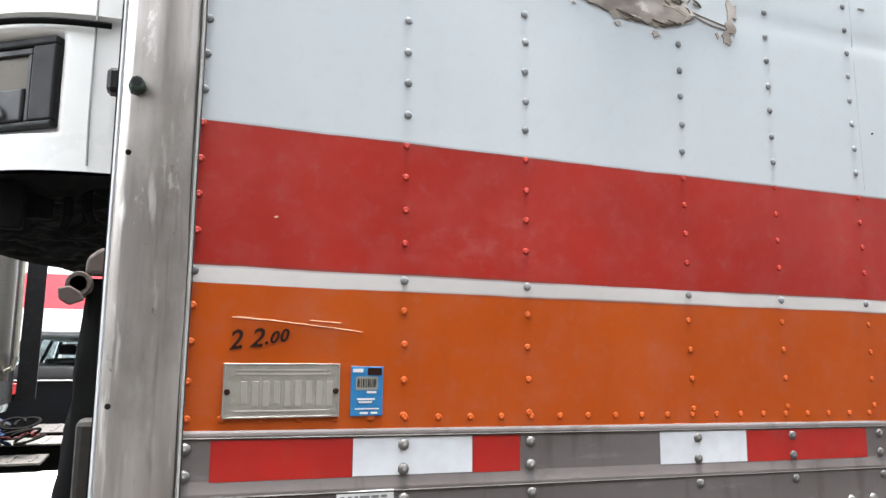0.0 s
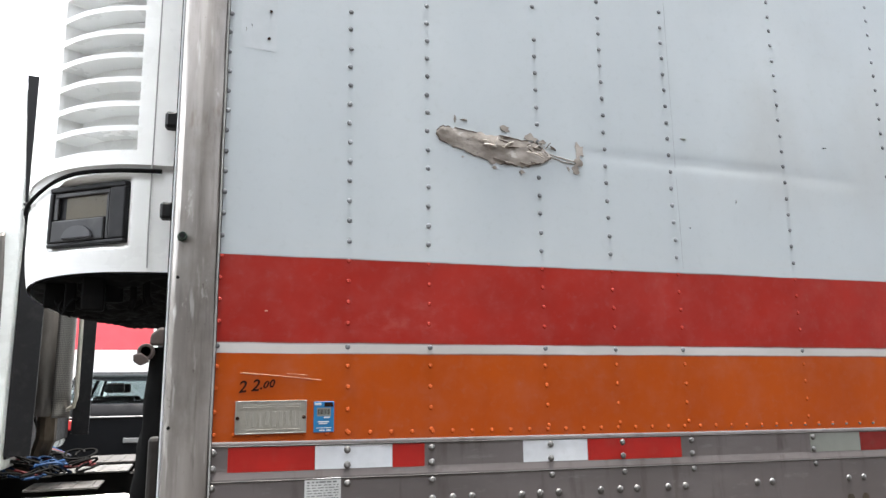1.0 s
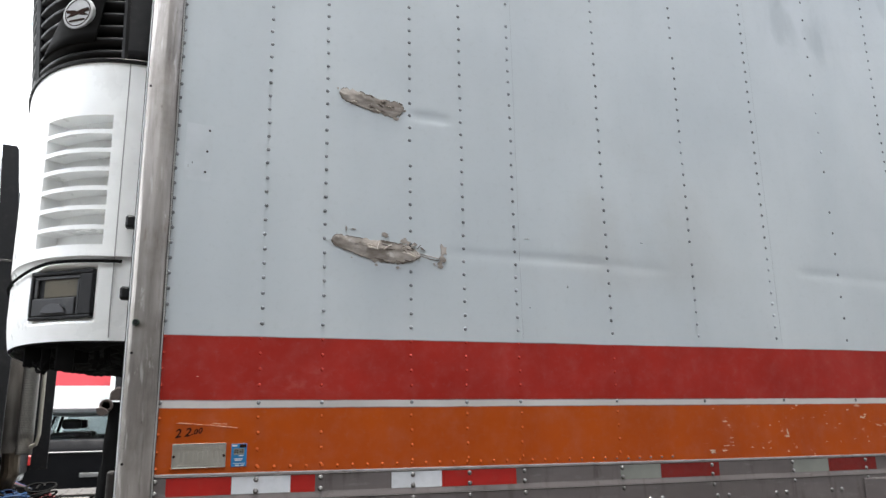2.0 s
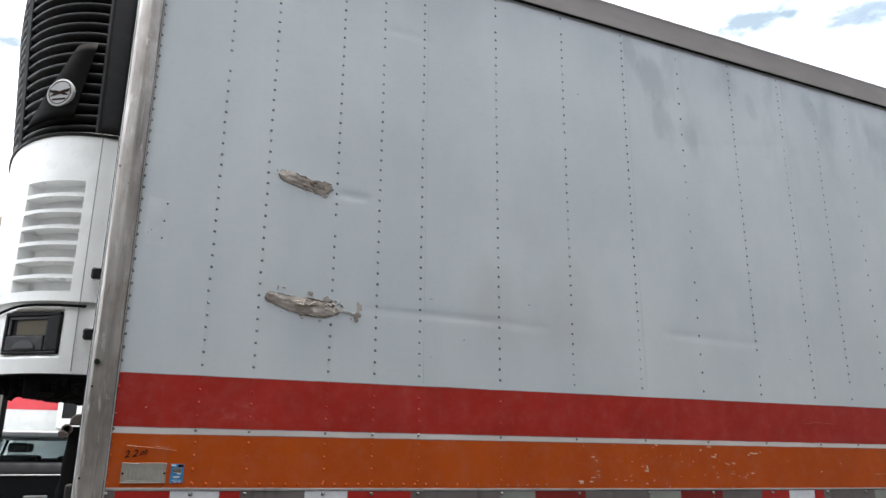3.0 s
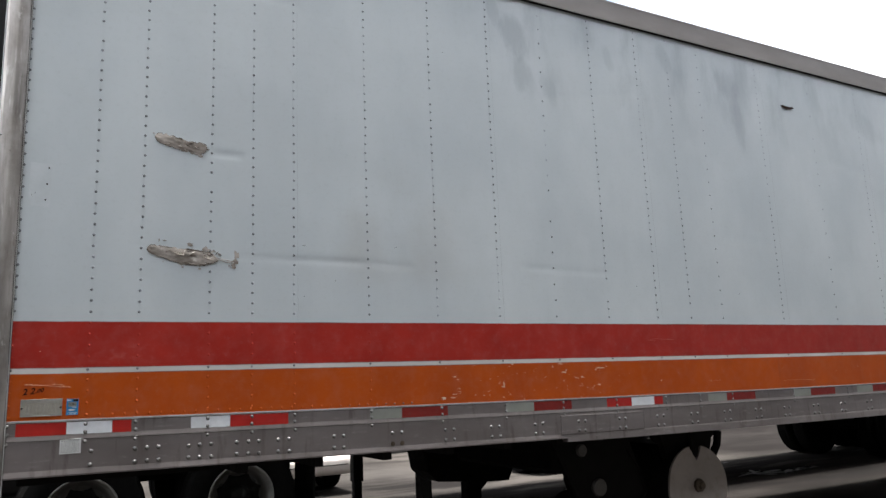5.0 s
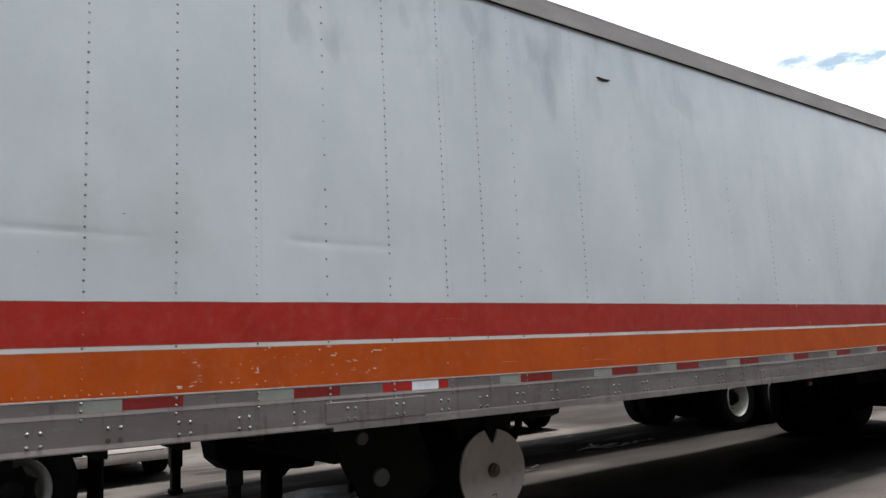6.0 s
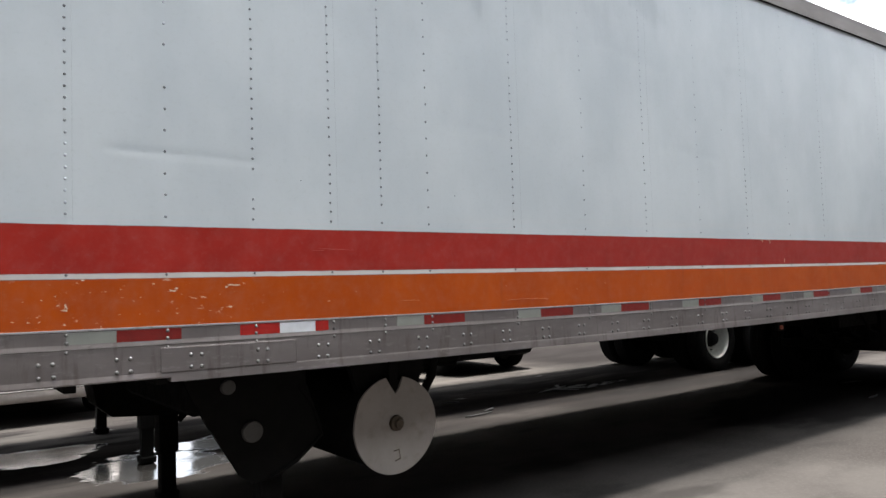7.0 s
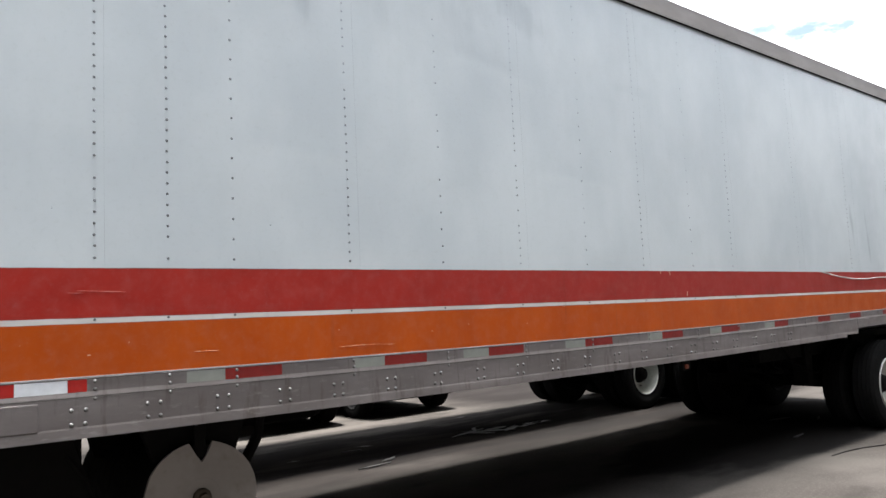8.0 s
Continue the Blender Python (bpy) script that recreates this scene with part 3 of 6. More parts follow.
# ---- ground ----
gme = grid_mesh([-600, -150, -40, *lin(-12, 28, 81), 60, 200, 600], [-600, -150, -30, *lin(-8, 16, 49), 40, 150, 600],
                lambda x, y: (x, y, 0.012 * noise.noise(Vector((x * 0.35, y * 0.35, 2))) - 0.006 if -12 < x < 28 and -8 < y < 16 else 0.0))
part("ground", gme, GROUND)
tagged(bpy.data.objects["ground"], "grey worn concrete yard with oil stains, puddles and painted-in shade", "ground", kind="structure")

# ---- the trailer ----
LENGTH, WIDE = 14.55, 2.6
Z_TOP, Z_RED, Z_ORANGE = 3.945, 1.797, 1.36


def view_bow(x):
    """Dips the long bottom rail in the middle to fit the camera's bowed view."""
    return -0.05 * math.sin(math.pi * min(max(x, 0.0), 12.5) / 12.5)


CREASES = (  # x0, z0, x1, z1, depth, width: long shallow dents
    (0.96, 2.128, 1.28, 2.125, 0.002, 0.016),
    (1.28, 2.132, 1.92, 2.118, 0.0035, 0.016),
    (2.70, 2.145, 3.35, 2.135, 0.003, 0.02),
    (0.84, 2.655, 0.96, 2.650, 0.006, 0.014),
    (0.05, 3.585, 0.55, 3.60, 0.004, 0.02),
    (1.05, 3.56, 1.25, 3.56, 0.003, 0.02),
    (2.95, 3.30, 3.75, 3.45, 0.002, 0.06),
    (5.9, 3.2, 6.6, 3.1, 0.003, 0.05),
    (6.6, 2.5, 7.3, 2.46, 0.003, 0.04),
    (4.5, 2.45, 5.0, 2.42, 0.0025, 0.03),
)


def skin_y(x, z):
    """How far the skin stands out of its plane (minus: towards the path)."""
    y = 0.0028 * noise.noise(Vector((x * 1.3, 0.3, z * 0.9))) + 0.0012 * noise.noise(Vector((x * 4.0, 4.3, z * 2.0)))
    if z > Z_RED - 0.1:
        for x0, z0, x1, z1, d, w in CREASES:
            t = ((x - x0) * (x1 - x0) + (z - z0) * (z1 - z0)) / ((x1 - x0) ** 2 + (z1 - z0) ** 2)
            tt = min(1.0, max(0.0, t))
            q = math.hypot(x - x0 - tt * (x1 - x0), z - z0 - tt * (z1 - z0))
            y += 0.55 * d * math.exp(-(q / w) ** 2) * (1 if z < z0 + tt * (z1 - z0) else 0.4)
    return y


trailer = thing("semi_trailer", (0, 0, 0), "white refrigerated semi-trailer with red and orange stripes and riveted panels", "trailer")

SEAMS = [0.0, 1.262, 2.525, 3.805, 5.125, 6.45, 7.8, 9.1, 10.4, 11.72, 13.0, LENGTH]
sheets = []
for x0, x1 in zip(SEAMS, SEAMS[1:]):
    us = lin(x0, x1, max(8, int((x1 - x0) / (0.02 if x0 < 3 else 0.03))))
    vs = lin(Z_ORANGE - 0.06, Z_TOP + 0.03, 160 if x0 < 3 else 94)
    me = grid_mesh(us, vs, lambda x, z: (x, skin_y(x, z), z))
    sh = part("side_panel", me, SKIN, trailer)
    sheets.append(sh)

# hairline joints where the sheets meet
JOINT_LINE = coat("dusty_joint", (0.36, 0.385, 0.40), 0.7, (0.28, 0.29, 0.3), 0.5, 20)
for i, x in enumerate(SEAMS[1:-1]):
    part("panel_joint", tube([(x + 0.004, skin_y(x, z) + 0.0002, z) for z in lin(1.81, Z_TOP, 50)], 0.0006, 5), JOINT_LINE, sheets[i])

# other sides of the box, roof and floor
part("front_wall", box(-0.09, -0.05, 0.05, WIDE - 0.05, 1.12, 4.05, 0.004), CAB_WHITE, trailer)
part("far_wall", box(0.0, LENGTH, WIDE - 0.03, WIDE, 1.1, 4.05, 0.004), CAB_WHITE, trailer)
part("roof", box(-0.06, LENGTH, 0.04, WIDE - 0.04, 4.03, 4.062, 0.006), ALU, trailer)
part("rear_frame", box(LENGTH, LENGTH + 0.08, 0.0, WIDE, 1.0, 4.09, 0.008), POST, trailer)
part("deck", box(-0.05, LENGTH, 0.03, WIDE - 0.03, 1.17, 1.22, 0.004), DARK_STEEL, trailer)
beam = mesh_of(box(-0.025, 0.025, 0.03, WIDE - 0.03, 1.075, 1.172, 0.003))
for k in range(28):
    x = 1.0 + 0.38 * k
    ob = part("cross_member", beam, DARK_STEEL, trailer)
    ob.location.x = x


def along(profile, x0, x1, steps, follow=True):
    """A rail: an outline (y, z) drawn along x, following the bow fitted to the view."""
    bm = bmesh.new()
    rings = []
    for x in lin(x0, x1, steps):
        d = view_bow(x) if follow else 0.0
        w = 0.0012 * noise.noise(Vector((x * 1.1, 8, 3)))
        rings.append([bm.verts.new((x, y + w, z + d)) for y, z in profile])
    n = len(profile)
    for a, b in zip(rings, rings[1:]):
        for i in range(n):
            bm.faces.new((a[i], a[(i + 1) % n], b[(i + 1) % n], b[i]))
    bm.faces.new(rings[0])
    bm.faces.new(rings[-1][::-1])
    return bm


rail_profile = [(0.02, 1.3765), (-0.0045, 1.3765), (-0.0058, 1.3735), (-0.0063, 1.370), (-0.0061, 1.3665), (-0.0061, 1.313), (-0.0078, 1.302),
                (-0.0088, 1.297), (-0.009, 1.292), (-0.009, 1.168), (-0.012, 1.152), (-0.013, 1.146), (-0.012, 1.140), (0.05, 1.140), (0.05, 1.146), (0.02, 1.16)]
bottom_rail = part("bottom_rail", along(rail_profile, 0.0, 11.5, 120), ALU, trailer, "weathered bare aluminium rail", smooth=7)
rear_profile = [(y, z) for y, z in rail_profile if z > 1.29] + [(-0.009, 1.20), (0.05, 1.20)]
part("bottom_rail", along(rear_profile, 11.503, LENGTH, 30), ALU, trailer, "weathered bare aluminium rail", smooth=7)
flange = [(-0.0125, 1.160), (-0.0138, 1.136), (-0.0142, 1.120), (0.06, 1.120), (0.06, 1.128), (-0.005, 1.144)]
part("rail_flange", along(flange, 2.93, 11.2, 80), ALU, trailer, smooth=7)
access = [(-0.012, 1.163), (-0.014, 1.166), (-0.014, 1.272), (-0.012, 1.275), (-0.004, 1.275), (-0.004, 1.163)]
part("cover_plate", along(access, 2.885, 3.55, 12), ALU, trailer, smooth=25)
for x in (2.887, 3.548):
    part("weld_bead", tube([(x, -0.0135, 1.162 + view_bow(x)), (x, -0.0135, 1.278 + view_bow(x))], 0.0014, 6), ALU, trailer)
part("weld_bead", tube([(x, -0.0135, 1.277 + view_bow(x)) for x in lin(2.887, 3.548, 9)], 0.0014, 6), ALU, trailer)

# dark beads drawn in place of the shadow line under each rail lip
for z, y in ((1.3665, -0.0066), (1.2915, -0.0094)):
    part("lip_shade_line", tube([(x, y, z + view_bow(x)) for x in lin(0.0, 11.4, 100)], 0.0016, 5), GRIME, bottom_rail)
top_profile = [(-0.010, 3.938), (-0.016, 3.944), (-0.016, 4.083), (-0.0175, 4.086), (-0.0175, 4.099), (-0.014, 4.103), (0.06, 4.105), (0.08, 4.105), (0.08, 4.07), (0.02, 4.03), (0.003, 3.938)]
part("top_rail", along(top_profile, -0.02, LENGTH, 60, False), TOPRAIL, trailer, "dull grey top rail", smooth=15)
part("rail_lip", along([(-0.0172, 3.9355), (-0.0172, 3.9395), (0.0, 3.9395), (0.0, 3.9355)], 0.0, LENGTH, 40, False), DARK_STEEL, trailer)
far_top = [(WIDE - y, z) for y, z in top_profile]
part("top_rail", along(far_top, -0.02, LENGTH, 30, False), TOPRAIL, trailer, "dull grey top rail", smooth=40)


def corner_post():
    prof = [(0.004, 0.012), (0.004, -0.006), (-0.002, -0.011), (-0.03, -0.0145), (-0.044, -0.0165), (-0.050, -0.0150), (-0.085, 0.006)]
    for k in range(7):
        a = radians(30 + 60 * k / 6)
        prof.append((-0.085 - 0.026 * math.sin(a) + 0.013, 0.0315 - 0.029 * math.cos(a) + 0.0005))
    prof += [(-0.100, 0.12), (-0.08, 0.12)]
    bm = bmesh.new()
    rings = []
    zs = lin(1.02, 4.088, 60)
    for z in zs:
        ring = []
        for i, (x, y) in enumerate(prof):
            g = 0.003 * noise.noise(Vector((x * 20, y * 20, z * 2.2))) + 0.004 * max(0, noise.noise(Vector((3, i * 0.4, z * 5))) - 0.25)
            ring.append(bm.verts.new((x, y + g, z)))
        rings.append(ring)
    n = len(prof)
    for a, b in zip(rings, rings[1:]):
        for i in range(n - 1):
            bm.faces.new((a[i], a[i + 1], b[i + 1], b[i]))
    bm.faces.new(rings[-1])
    return bm


post = part("corner_post", corner_post(), POST, trailer, "dented brushed metal corner post", smooth=50)
part("sealant_bead", tube([(0.002, -0.0105 + 0.001 * math.sin(z * 9), z) for z in lin(1.05, 3.93, 60)], 0.0024, 6), SEALANT, post, "cracked white sealant")
for x in (0.0048, -0.0022):
    part("sealant_crack", tube([(x + 0.0006 * math.sin(z * 21), -0.0118 + 0.001 * math.sin(z * 9), z) for z in lin(1.05, 3.93, 90)], 0.0009, 5), GRIME, post)
part("edge_bead", tube([(-0.1015, 0.045 + 0.001 * math.sin(z * 7), z) for z in lin(1.03, 4.08, 60)], 0.0032, 6), TAPE_WHITE, post, "pale strip along the post edge")
part("edge_gap", tube([(-0.1045, 0.064, z) for z in lin(1.03, 4.08, 20)], 0.0035, 6), RUBBER, post)
grom = lathe([(0.0055, -0.022), (0.0088, -0.022), (0.0095, -0.016), (0.007, -0.014), (0.007, -0.009), (0.0112, -0.008), (0.0112, 0.01)], 8, "Y", (-0.078, 0.002, 1.832))
part("grommet", grom, GREEN_BR, post, "green corroded hose grommet")
part("grommet_hole", lathe([(0.0, -0.0226), (0.0058, -0.0226), (0.006, -0.020)], 12, "Y", (-0.078, 0.002, 1.832), True), BLACK_PL, post)
for x, z in ((-0.083, 1.738), (-0.086, 1.41), (-0.088, 2.62)):
    part("screw_hole", lathe([(0.0, -0.0125), (0.003, -0.0125), (0.004, -0.008)], 8, "Y", (x, -0.002, z), True), DARK_STEEL, post)

# reflective tape between the rail's lips
TAPES = [(0.04, 0.230, 0), (0.231, 0.412, 1), (0.413, 0.491, 0), (0.748, 0.928, 1), (0.929, 1.212, 0), (1.835, 2.115, 2), (2.70, 2.98, 2),
         (3.26, 3.464, 0), (3.465, 3.66, 1), (3.661, 3.735, 0), (4.345, 4.64, 2), (5.265, 5.56, 2), (6.05, 6.355, 2), (6.97, 7.27, 2), (7.89, 8.17, 2),
         (8.75, 9.05, 2), (9.68, 9.94, 2), (10.58, 10.85, 2), (11.33, 11.61, 2), (12.23, 12.5, 2), (13.1, 13.38, 2),
         (1.65, 1.834, 3), (2.50, 2.699, 3), (4.16, 4.344, 3), (5.07, 5.264, 3), (5.84, 6.049, 3), (6.76, 6.969, 3), (7.7, 7.889, 3), (8.57, 8.749, 3), (9.49, 9.679, 3)]
for x0, x1, k in TAPES:
    prof = [(-0.0061, 1.3125), (-0.0066, 1.3125), (-0.0066, 1.3645), (-0.0061, 1.3645)]
    if k == 0 and x0 < 3:
        prof = [(y, z - 0.001 if z < 1.33 else z) for y, z in prof]
    part("reflective_tape", along(prof, x0, x1, 5), (TAPE_RED, TAPE_WHITE, TAPE_DULL, TAPE_OLD)[k], trailer,
         ("red reflective tape", "white reflective tape", "faded red reflective tape", "faded greenish reflective tape")[k])

# ---- refrigeration unit on the trailer's nose ----
unit = thing("refrigeration_unit", (-0.1, 1.3, 1.78), "white and black trailer refrigeration unit with louvred corner covers", "cooling unit")
UA, UB, UN = 0.50, 0.92, 2.5


def plan(s, grow=0.0, z=2.5):
    """Outline of the unit seen from above; s from 0 (near side) through the nose to 1 (far side)."""
    a = math.pi * s
    c, q = math.cos(a), math.sin(a)
    shrink = 0.0 if z < 3.55 else 0.03 * ((z - 3.55) / 0.35) ** 2
    tuck = 0.02 * max(0.0, (1.95 - z) / 0.17) ** 2
    jut = 0.085 * max(0.0, z - 2.87)
    bx = (UA + grow + jut - shrink - tuck) * abs(q) ** (2 / UN)
    by = (UB + grow - shrink * 0.6 - tuck * 0.5) * math.copysign(abs(c) ** (2 / UN), c)
    return (-0.105 - bx, 1.3 - by)


def s_at(x):
    """The s on the near corner at which the outline reaches x."""
    lo, hi = 0.0, 0.5
    for _ in range(40):
        m = (lo + hi) / 2
        if plan(m)[0] > x:
            lo = m
        else:
            hi = m
    return lo


S_L, S_R = s_at(-0.452), s_at(-0.218)
SLOTS = [(2.150 + 0.0735 * k, 2.150 + 0.0735 * k + 0.055) for k in range(7)]


def unit_white(s, z):
    """The white cover: pushed in where its louvres are."""
    g = 0.0
    if S_L > s > S_R or S_R > s > S_L:
        for a, b in SLOTS:
            if a < z < b:
                u = abs((s - S_R) / (S_L - S_R))
                v = (z - a) / (b - a)
                top = 0.55 + 0.45 * math.sin(math.pi * min(1.0, 0.12 + 0.88 * u))
                g = -0.07 if v < top + 0.5 else 0.0
                g *= smoothstep(0.0, 0.05, u) * smoothstep(1.0, 0.9, u)
    x, y = plan(s, g, z)
    return (x, y, z)


def seam_z(s):
    return 2.092 - 0.035 * smoothstep(s_at(-0.36), s_at(-0.54), s)


ss = sorted(set(lin(0.0, 0.5, 90) + lin(0.5, 1.0, 40) + lin(min(S_L, S_R), max(S_L, S_R), 40) + [S_L + 1e-4, S_L - 1e-4, S_R + 1e-4, S_R - 1e-4]))
zs = sorted(set(lin(2.107, 2.868, 20) + [v for a, b in SLOTS for v in (a - 0.001, a + 0.001, a + 0.013, a + 0.026, a + 0.04, b - 0.001, b + 0.001)]))
cover_bm = bmesh.new()
cover_bm.from_mesh(grid_mesh(ss, zs, unit_white))
cover = part("upper_cover", cover_bm, WHITE_GRP, unit, "white louvred cover", smooth=32)


SC0, SC1 = s_at(-0.452), s_at(-0.238)
CA, CB = Vector((*plan(SC0), 0)), Vector((*plan(SC1), 0))
CW = (CB - CA).length
CX = (CB - CA).normalized()
CA, CB = (p + Vector((-CX.y, CX.x, 0)) * 0.016 for p in (CA, CB))
CM = Matrix((CX, Vector((-CX.y, CX.x, 0)), Vector((0, 0, 1)))).transposed().to_4x4()
CM.translation = CA


def flat_cover(s, v):
    """The lower cover, flattened to a shallow seat round the controller."""
    z0, z1 = 1.805, seam_z(s) - 0.012
    z = z0 + (z1 - z0) * v
    x, y = plan(s, -0.004 if 0.001 < s < 0.999 else 0.0, z)
    u = (s - SC0) / (SC1 - SC0)
    k = smoothstep(-0.06, -0.01, u) * smoothstep(1.06, 1.01, u) * smoothstep(1.868, 1.884, z) * smoothstep(2.076, 2.064, z)
    if k > 0:
        q = CA + (CB - CA) * min(1.0, max(0.0, ((x - CA.x) * CX.x + (y - CA.y) * CX.y) / CW))
        x, y = x + (q.x - x) * k, y + (q.y - y) * k
    return (x, y, z)


part("lower_cover", grid_mesh(sorted(set(lin(0.0, 1.0, 120) + lin(SC1 - 0.02, SC0 + 0.02, 70))), sorted({0, 0.015, 0.03, 0.1, 0.17, *lin(0.2, 0.36, 12), 0.5, 0.7, 0.85, *lin(0.88, 1.0, 10)}), flat_cover), WHITE_GRP, unit, "white lower cover")


def filler(s, v):
    z0, z1 = seam_z(s) - 0.012, 2.110
    z = z0 + (z1 - z0) * v
    x, y = plan(s, -0.014 if v < 0.75 else -0.001, z)
    return (x, y, z)


part("cover_lip", grid_mesh(lin(0.0, 1.0, 140), [0.0, 0.25, 0.4, 0.7, 1.0], filler), WHITE_GRP, unit)
part("seam_gasket", tube([(*plan(s, 0.004, 2.06), seam_z(s) - 0.004) for s in lin(s_at(-0.148), 1 - s_at(-0.148), 180)], 0.0062, 6), RUBBER, unit, "black rubber seam")
# shading line at the crease between side and corner panels, drawn in grey
CREASE_SHADE = coat("grey_crease_shade", (0.30, 0.30, 0.295), 0.6, amount=0.2)
for s1 in (s_at(-0.175), 1 - s_at(-0.175)):
    part("panel_joint", tube([(*plan(s1, 0.0, z), z) for z in lin(1.815, 2.864, 30)], 0.0022, 6), CREASE_SHADE, unit)
# closing plates between cover and trailer
part("side_skirt", box(-0.112, -0.06, 0.365, 0.38, 1.815, 2.87, 0.003), WHITE_GRP, unit)
part("side_skirt", box(-0.112, -0.06, 2.22, 2.235, 1.815, 2.87, 0.003), WHITE_GRP, unit)
part("back_plate", box(-0.104, -0.092, 0.25, 2.35, 1.75, 3.92, 0.003), BLACK_PL, unit)

# controller window


def patch(s0, s1, z0, z1, grow, ns=14, nz=8, bulge=0.0):
    def f(u, v):
        s, z = s0 + (s1 - s0) * u, z0 + (z1 - z0) * v
        x, y = plan(s, grow + bulge * math.sin(math.pi * u) * math.sin(math.pi * v), z)
        return (x, y, z)
    return grid_mesh(lin(0, 1, ns), lin(0, 1, nz), f)


def thick(ob, t):
    md = ob.modifiers.new("thick", "SOLIDIFY")
    md.thickness, md.offset = t, 0
    return ob


def on_panel(bm):
    bmesh.ops.transform(bm, matrix=CM, verts=bm.verts[:])
    return bm


FLAP = coat("grey_flap", (0.018, 0.018, 0.020), 0.5, amount=0.2)
ctrl = part("controller_frame", on_panel(box(0.0, CW, -0.006, 0.004, 1.886, 2.062, 0.003)), BLACK_PL, unit, "black controller surround")
for xa, xb, za, zb in ((0.0, 1.0, 2.046, 2.062), (0.0, 1.0, 1.886, 1.898), (0.0, 0.05, 1.898, 2.046), (0.80, 1.0, 1.898, 2.046)):
    part("frame_bar", on_panel(box(xa * CW, xb * CW, -0.020, -0.005, za, zb, 0.004, 2)), BLACK_PL, ctrl)
for xa, xb, za, zb in ((0.06, 0.79, 2.031, 2.044), (0.06, 0.115, 1.966, 2.031), (0.75, 0.79, 1.90, 2.031)):
    part("bezel", on_panel(box(xa * CW, xb * CW, -0.016, -0.005, za, zb, 0.002)), FLAP, ctrl)
part("screen", on_panel(box(0.20 * CW, 0.75 * CW, -0.0085, -0.005, 1.966, 2.031, 0.001)), SCREEN, ctrl, "dim beige display")
flap = part("flap", on_panel(box(0.055 * CW, 0.745 * CW, -0.021, -0.008, 1.899, 1.963, 0.004, 2)), FLAP, ctrl, "grey flap with a round pull")
pull = bmesh.new()
merge(pull, prism([(0.42 * CW + 0.052 * math.cos(a), 1.906 + 0.036 * math.sin(a)) for a in lin(0, math.pi, 20)], -0.029, -0.018, bevel=0.003))
part("pull", on_panel(pull), coat("pale_grey_pull", (0.05, 0.05, 0.055), 0.5, amount=0.2), flap)

# black grille with curved slats
part("grille_backing", grid_mesh(lin(0.0, 1.0, 100), lin(2.868, 3.88, 26), lambda s, z: (*plan(s, -0.05, z), z)), BLACK_PL, unit)
for k in range(19):
    z = 2.905 + 0.052 * k
    if z > 3.86:
        break

    def slat(s, v, z=z):
        q = [(-0.052, 0.012), (-0.004, 0.010), (0.0, 0.004), (-0.002, -0.008), (-0.05, -0.020)][v]
        x, y = plan(s, q[0], z)
        return (x, y, z + q[1])
    part("slat", grid_mesh(lin(0.03, 0.97, 90), range(5), slat), BLACK_PL, unit)
for s0 in (s_at(-0.20), s_at(-0.535), 0.30, 0.5, 0.70, 1 - s_at(-0.535), 1 - s_at(-0.20)):
    part("grille_post", tube([(*plan(s0, -0.004, z), z) for z in lin(2.87, 3.87, 24)], 0.012, 6), BLACK_PL, unit)
thick(part("grille_side", grid_mesh(lin(0.0, s_at(-0.205), 12), lin(2.868, 3.88, 20), lambda s, z: (*plan(s, -0.003, z), z)), BLACK_PL, unit), 0.006)
thick(part("grille_side", grid_mesh(lin(1 - s_at(-0.205), 1.0, 12), lin(2.868, 3.88, 20), lambda s, z: (*plan(s, -0.003, z), z)), BLACK_PL, unit), 0.006)
part("base_bead", tube([(*plan(s, 0.002, 2.86), 2.868) for s in lin(0.0, 1.0, 120)], 0.009, 6), BLACK_PL, unit)
thick(part("top_cap", grid_mesh(lin(0.0, 1.0, 90), lin(0, 1, 6), lambda s, v: (-0.105 + (plan(s, -0.004, 3.88)[0] + 0.105) * (1 - v), 1.3 + (plan(s, -0.004, 3.88)[1] - 1.3) * (1 - 0.9 * v), 3.885 + 0.02 * math.sin(v * 1.5))), BLACK_PL, unit), 0.006)
# swept fin with a round badge
thick(part("fin", grid_mesh(lin(0, 1, 40), lin(0, 1, 10), lambda u, v: (*plan(s_at(-0.478 + 0.16 * v + u * (0.182 - 0.105 * v)), 0.018 + 0.012 * math.sin(math.pi * u), 3.0), 2.915 + 0.38 * v + 0.02 * u)), DARK_STEEL, unit, "smooth black fin"), 0.008)


def on_unit(x, z, out):
    s = s_at(x)
    a, b = Vector(plan(s - 0.004)), Vector(plan(s + 0.004))
    t = (b - a).normalized()
    p = plan(s, out, z)
    ex = Vector((-t.x, -t.y, 0))
    ez = Vector((0, 0, 1))
    ey = ez.cross(ex)
    m = Matrix((ex, ey, ez)).transposed().to_4x4()
    m.translation = (*p, z)
    return m


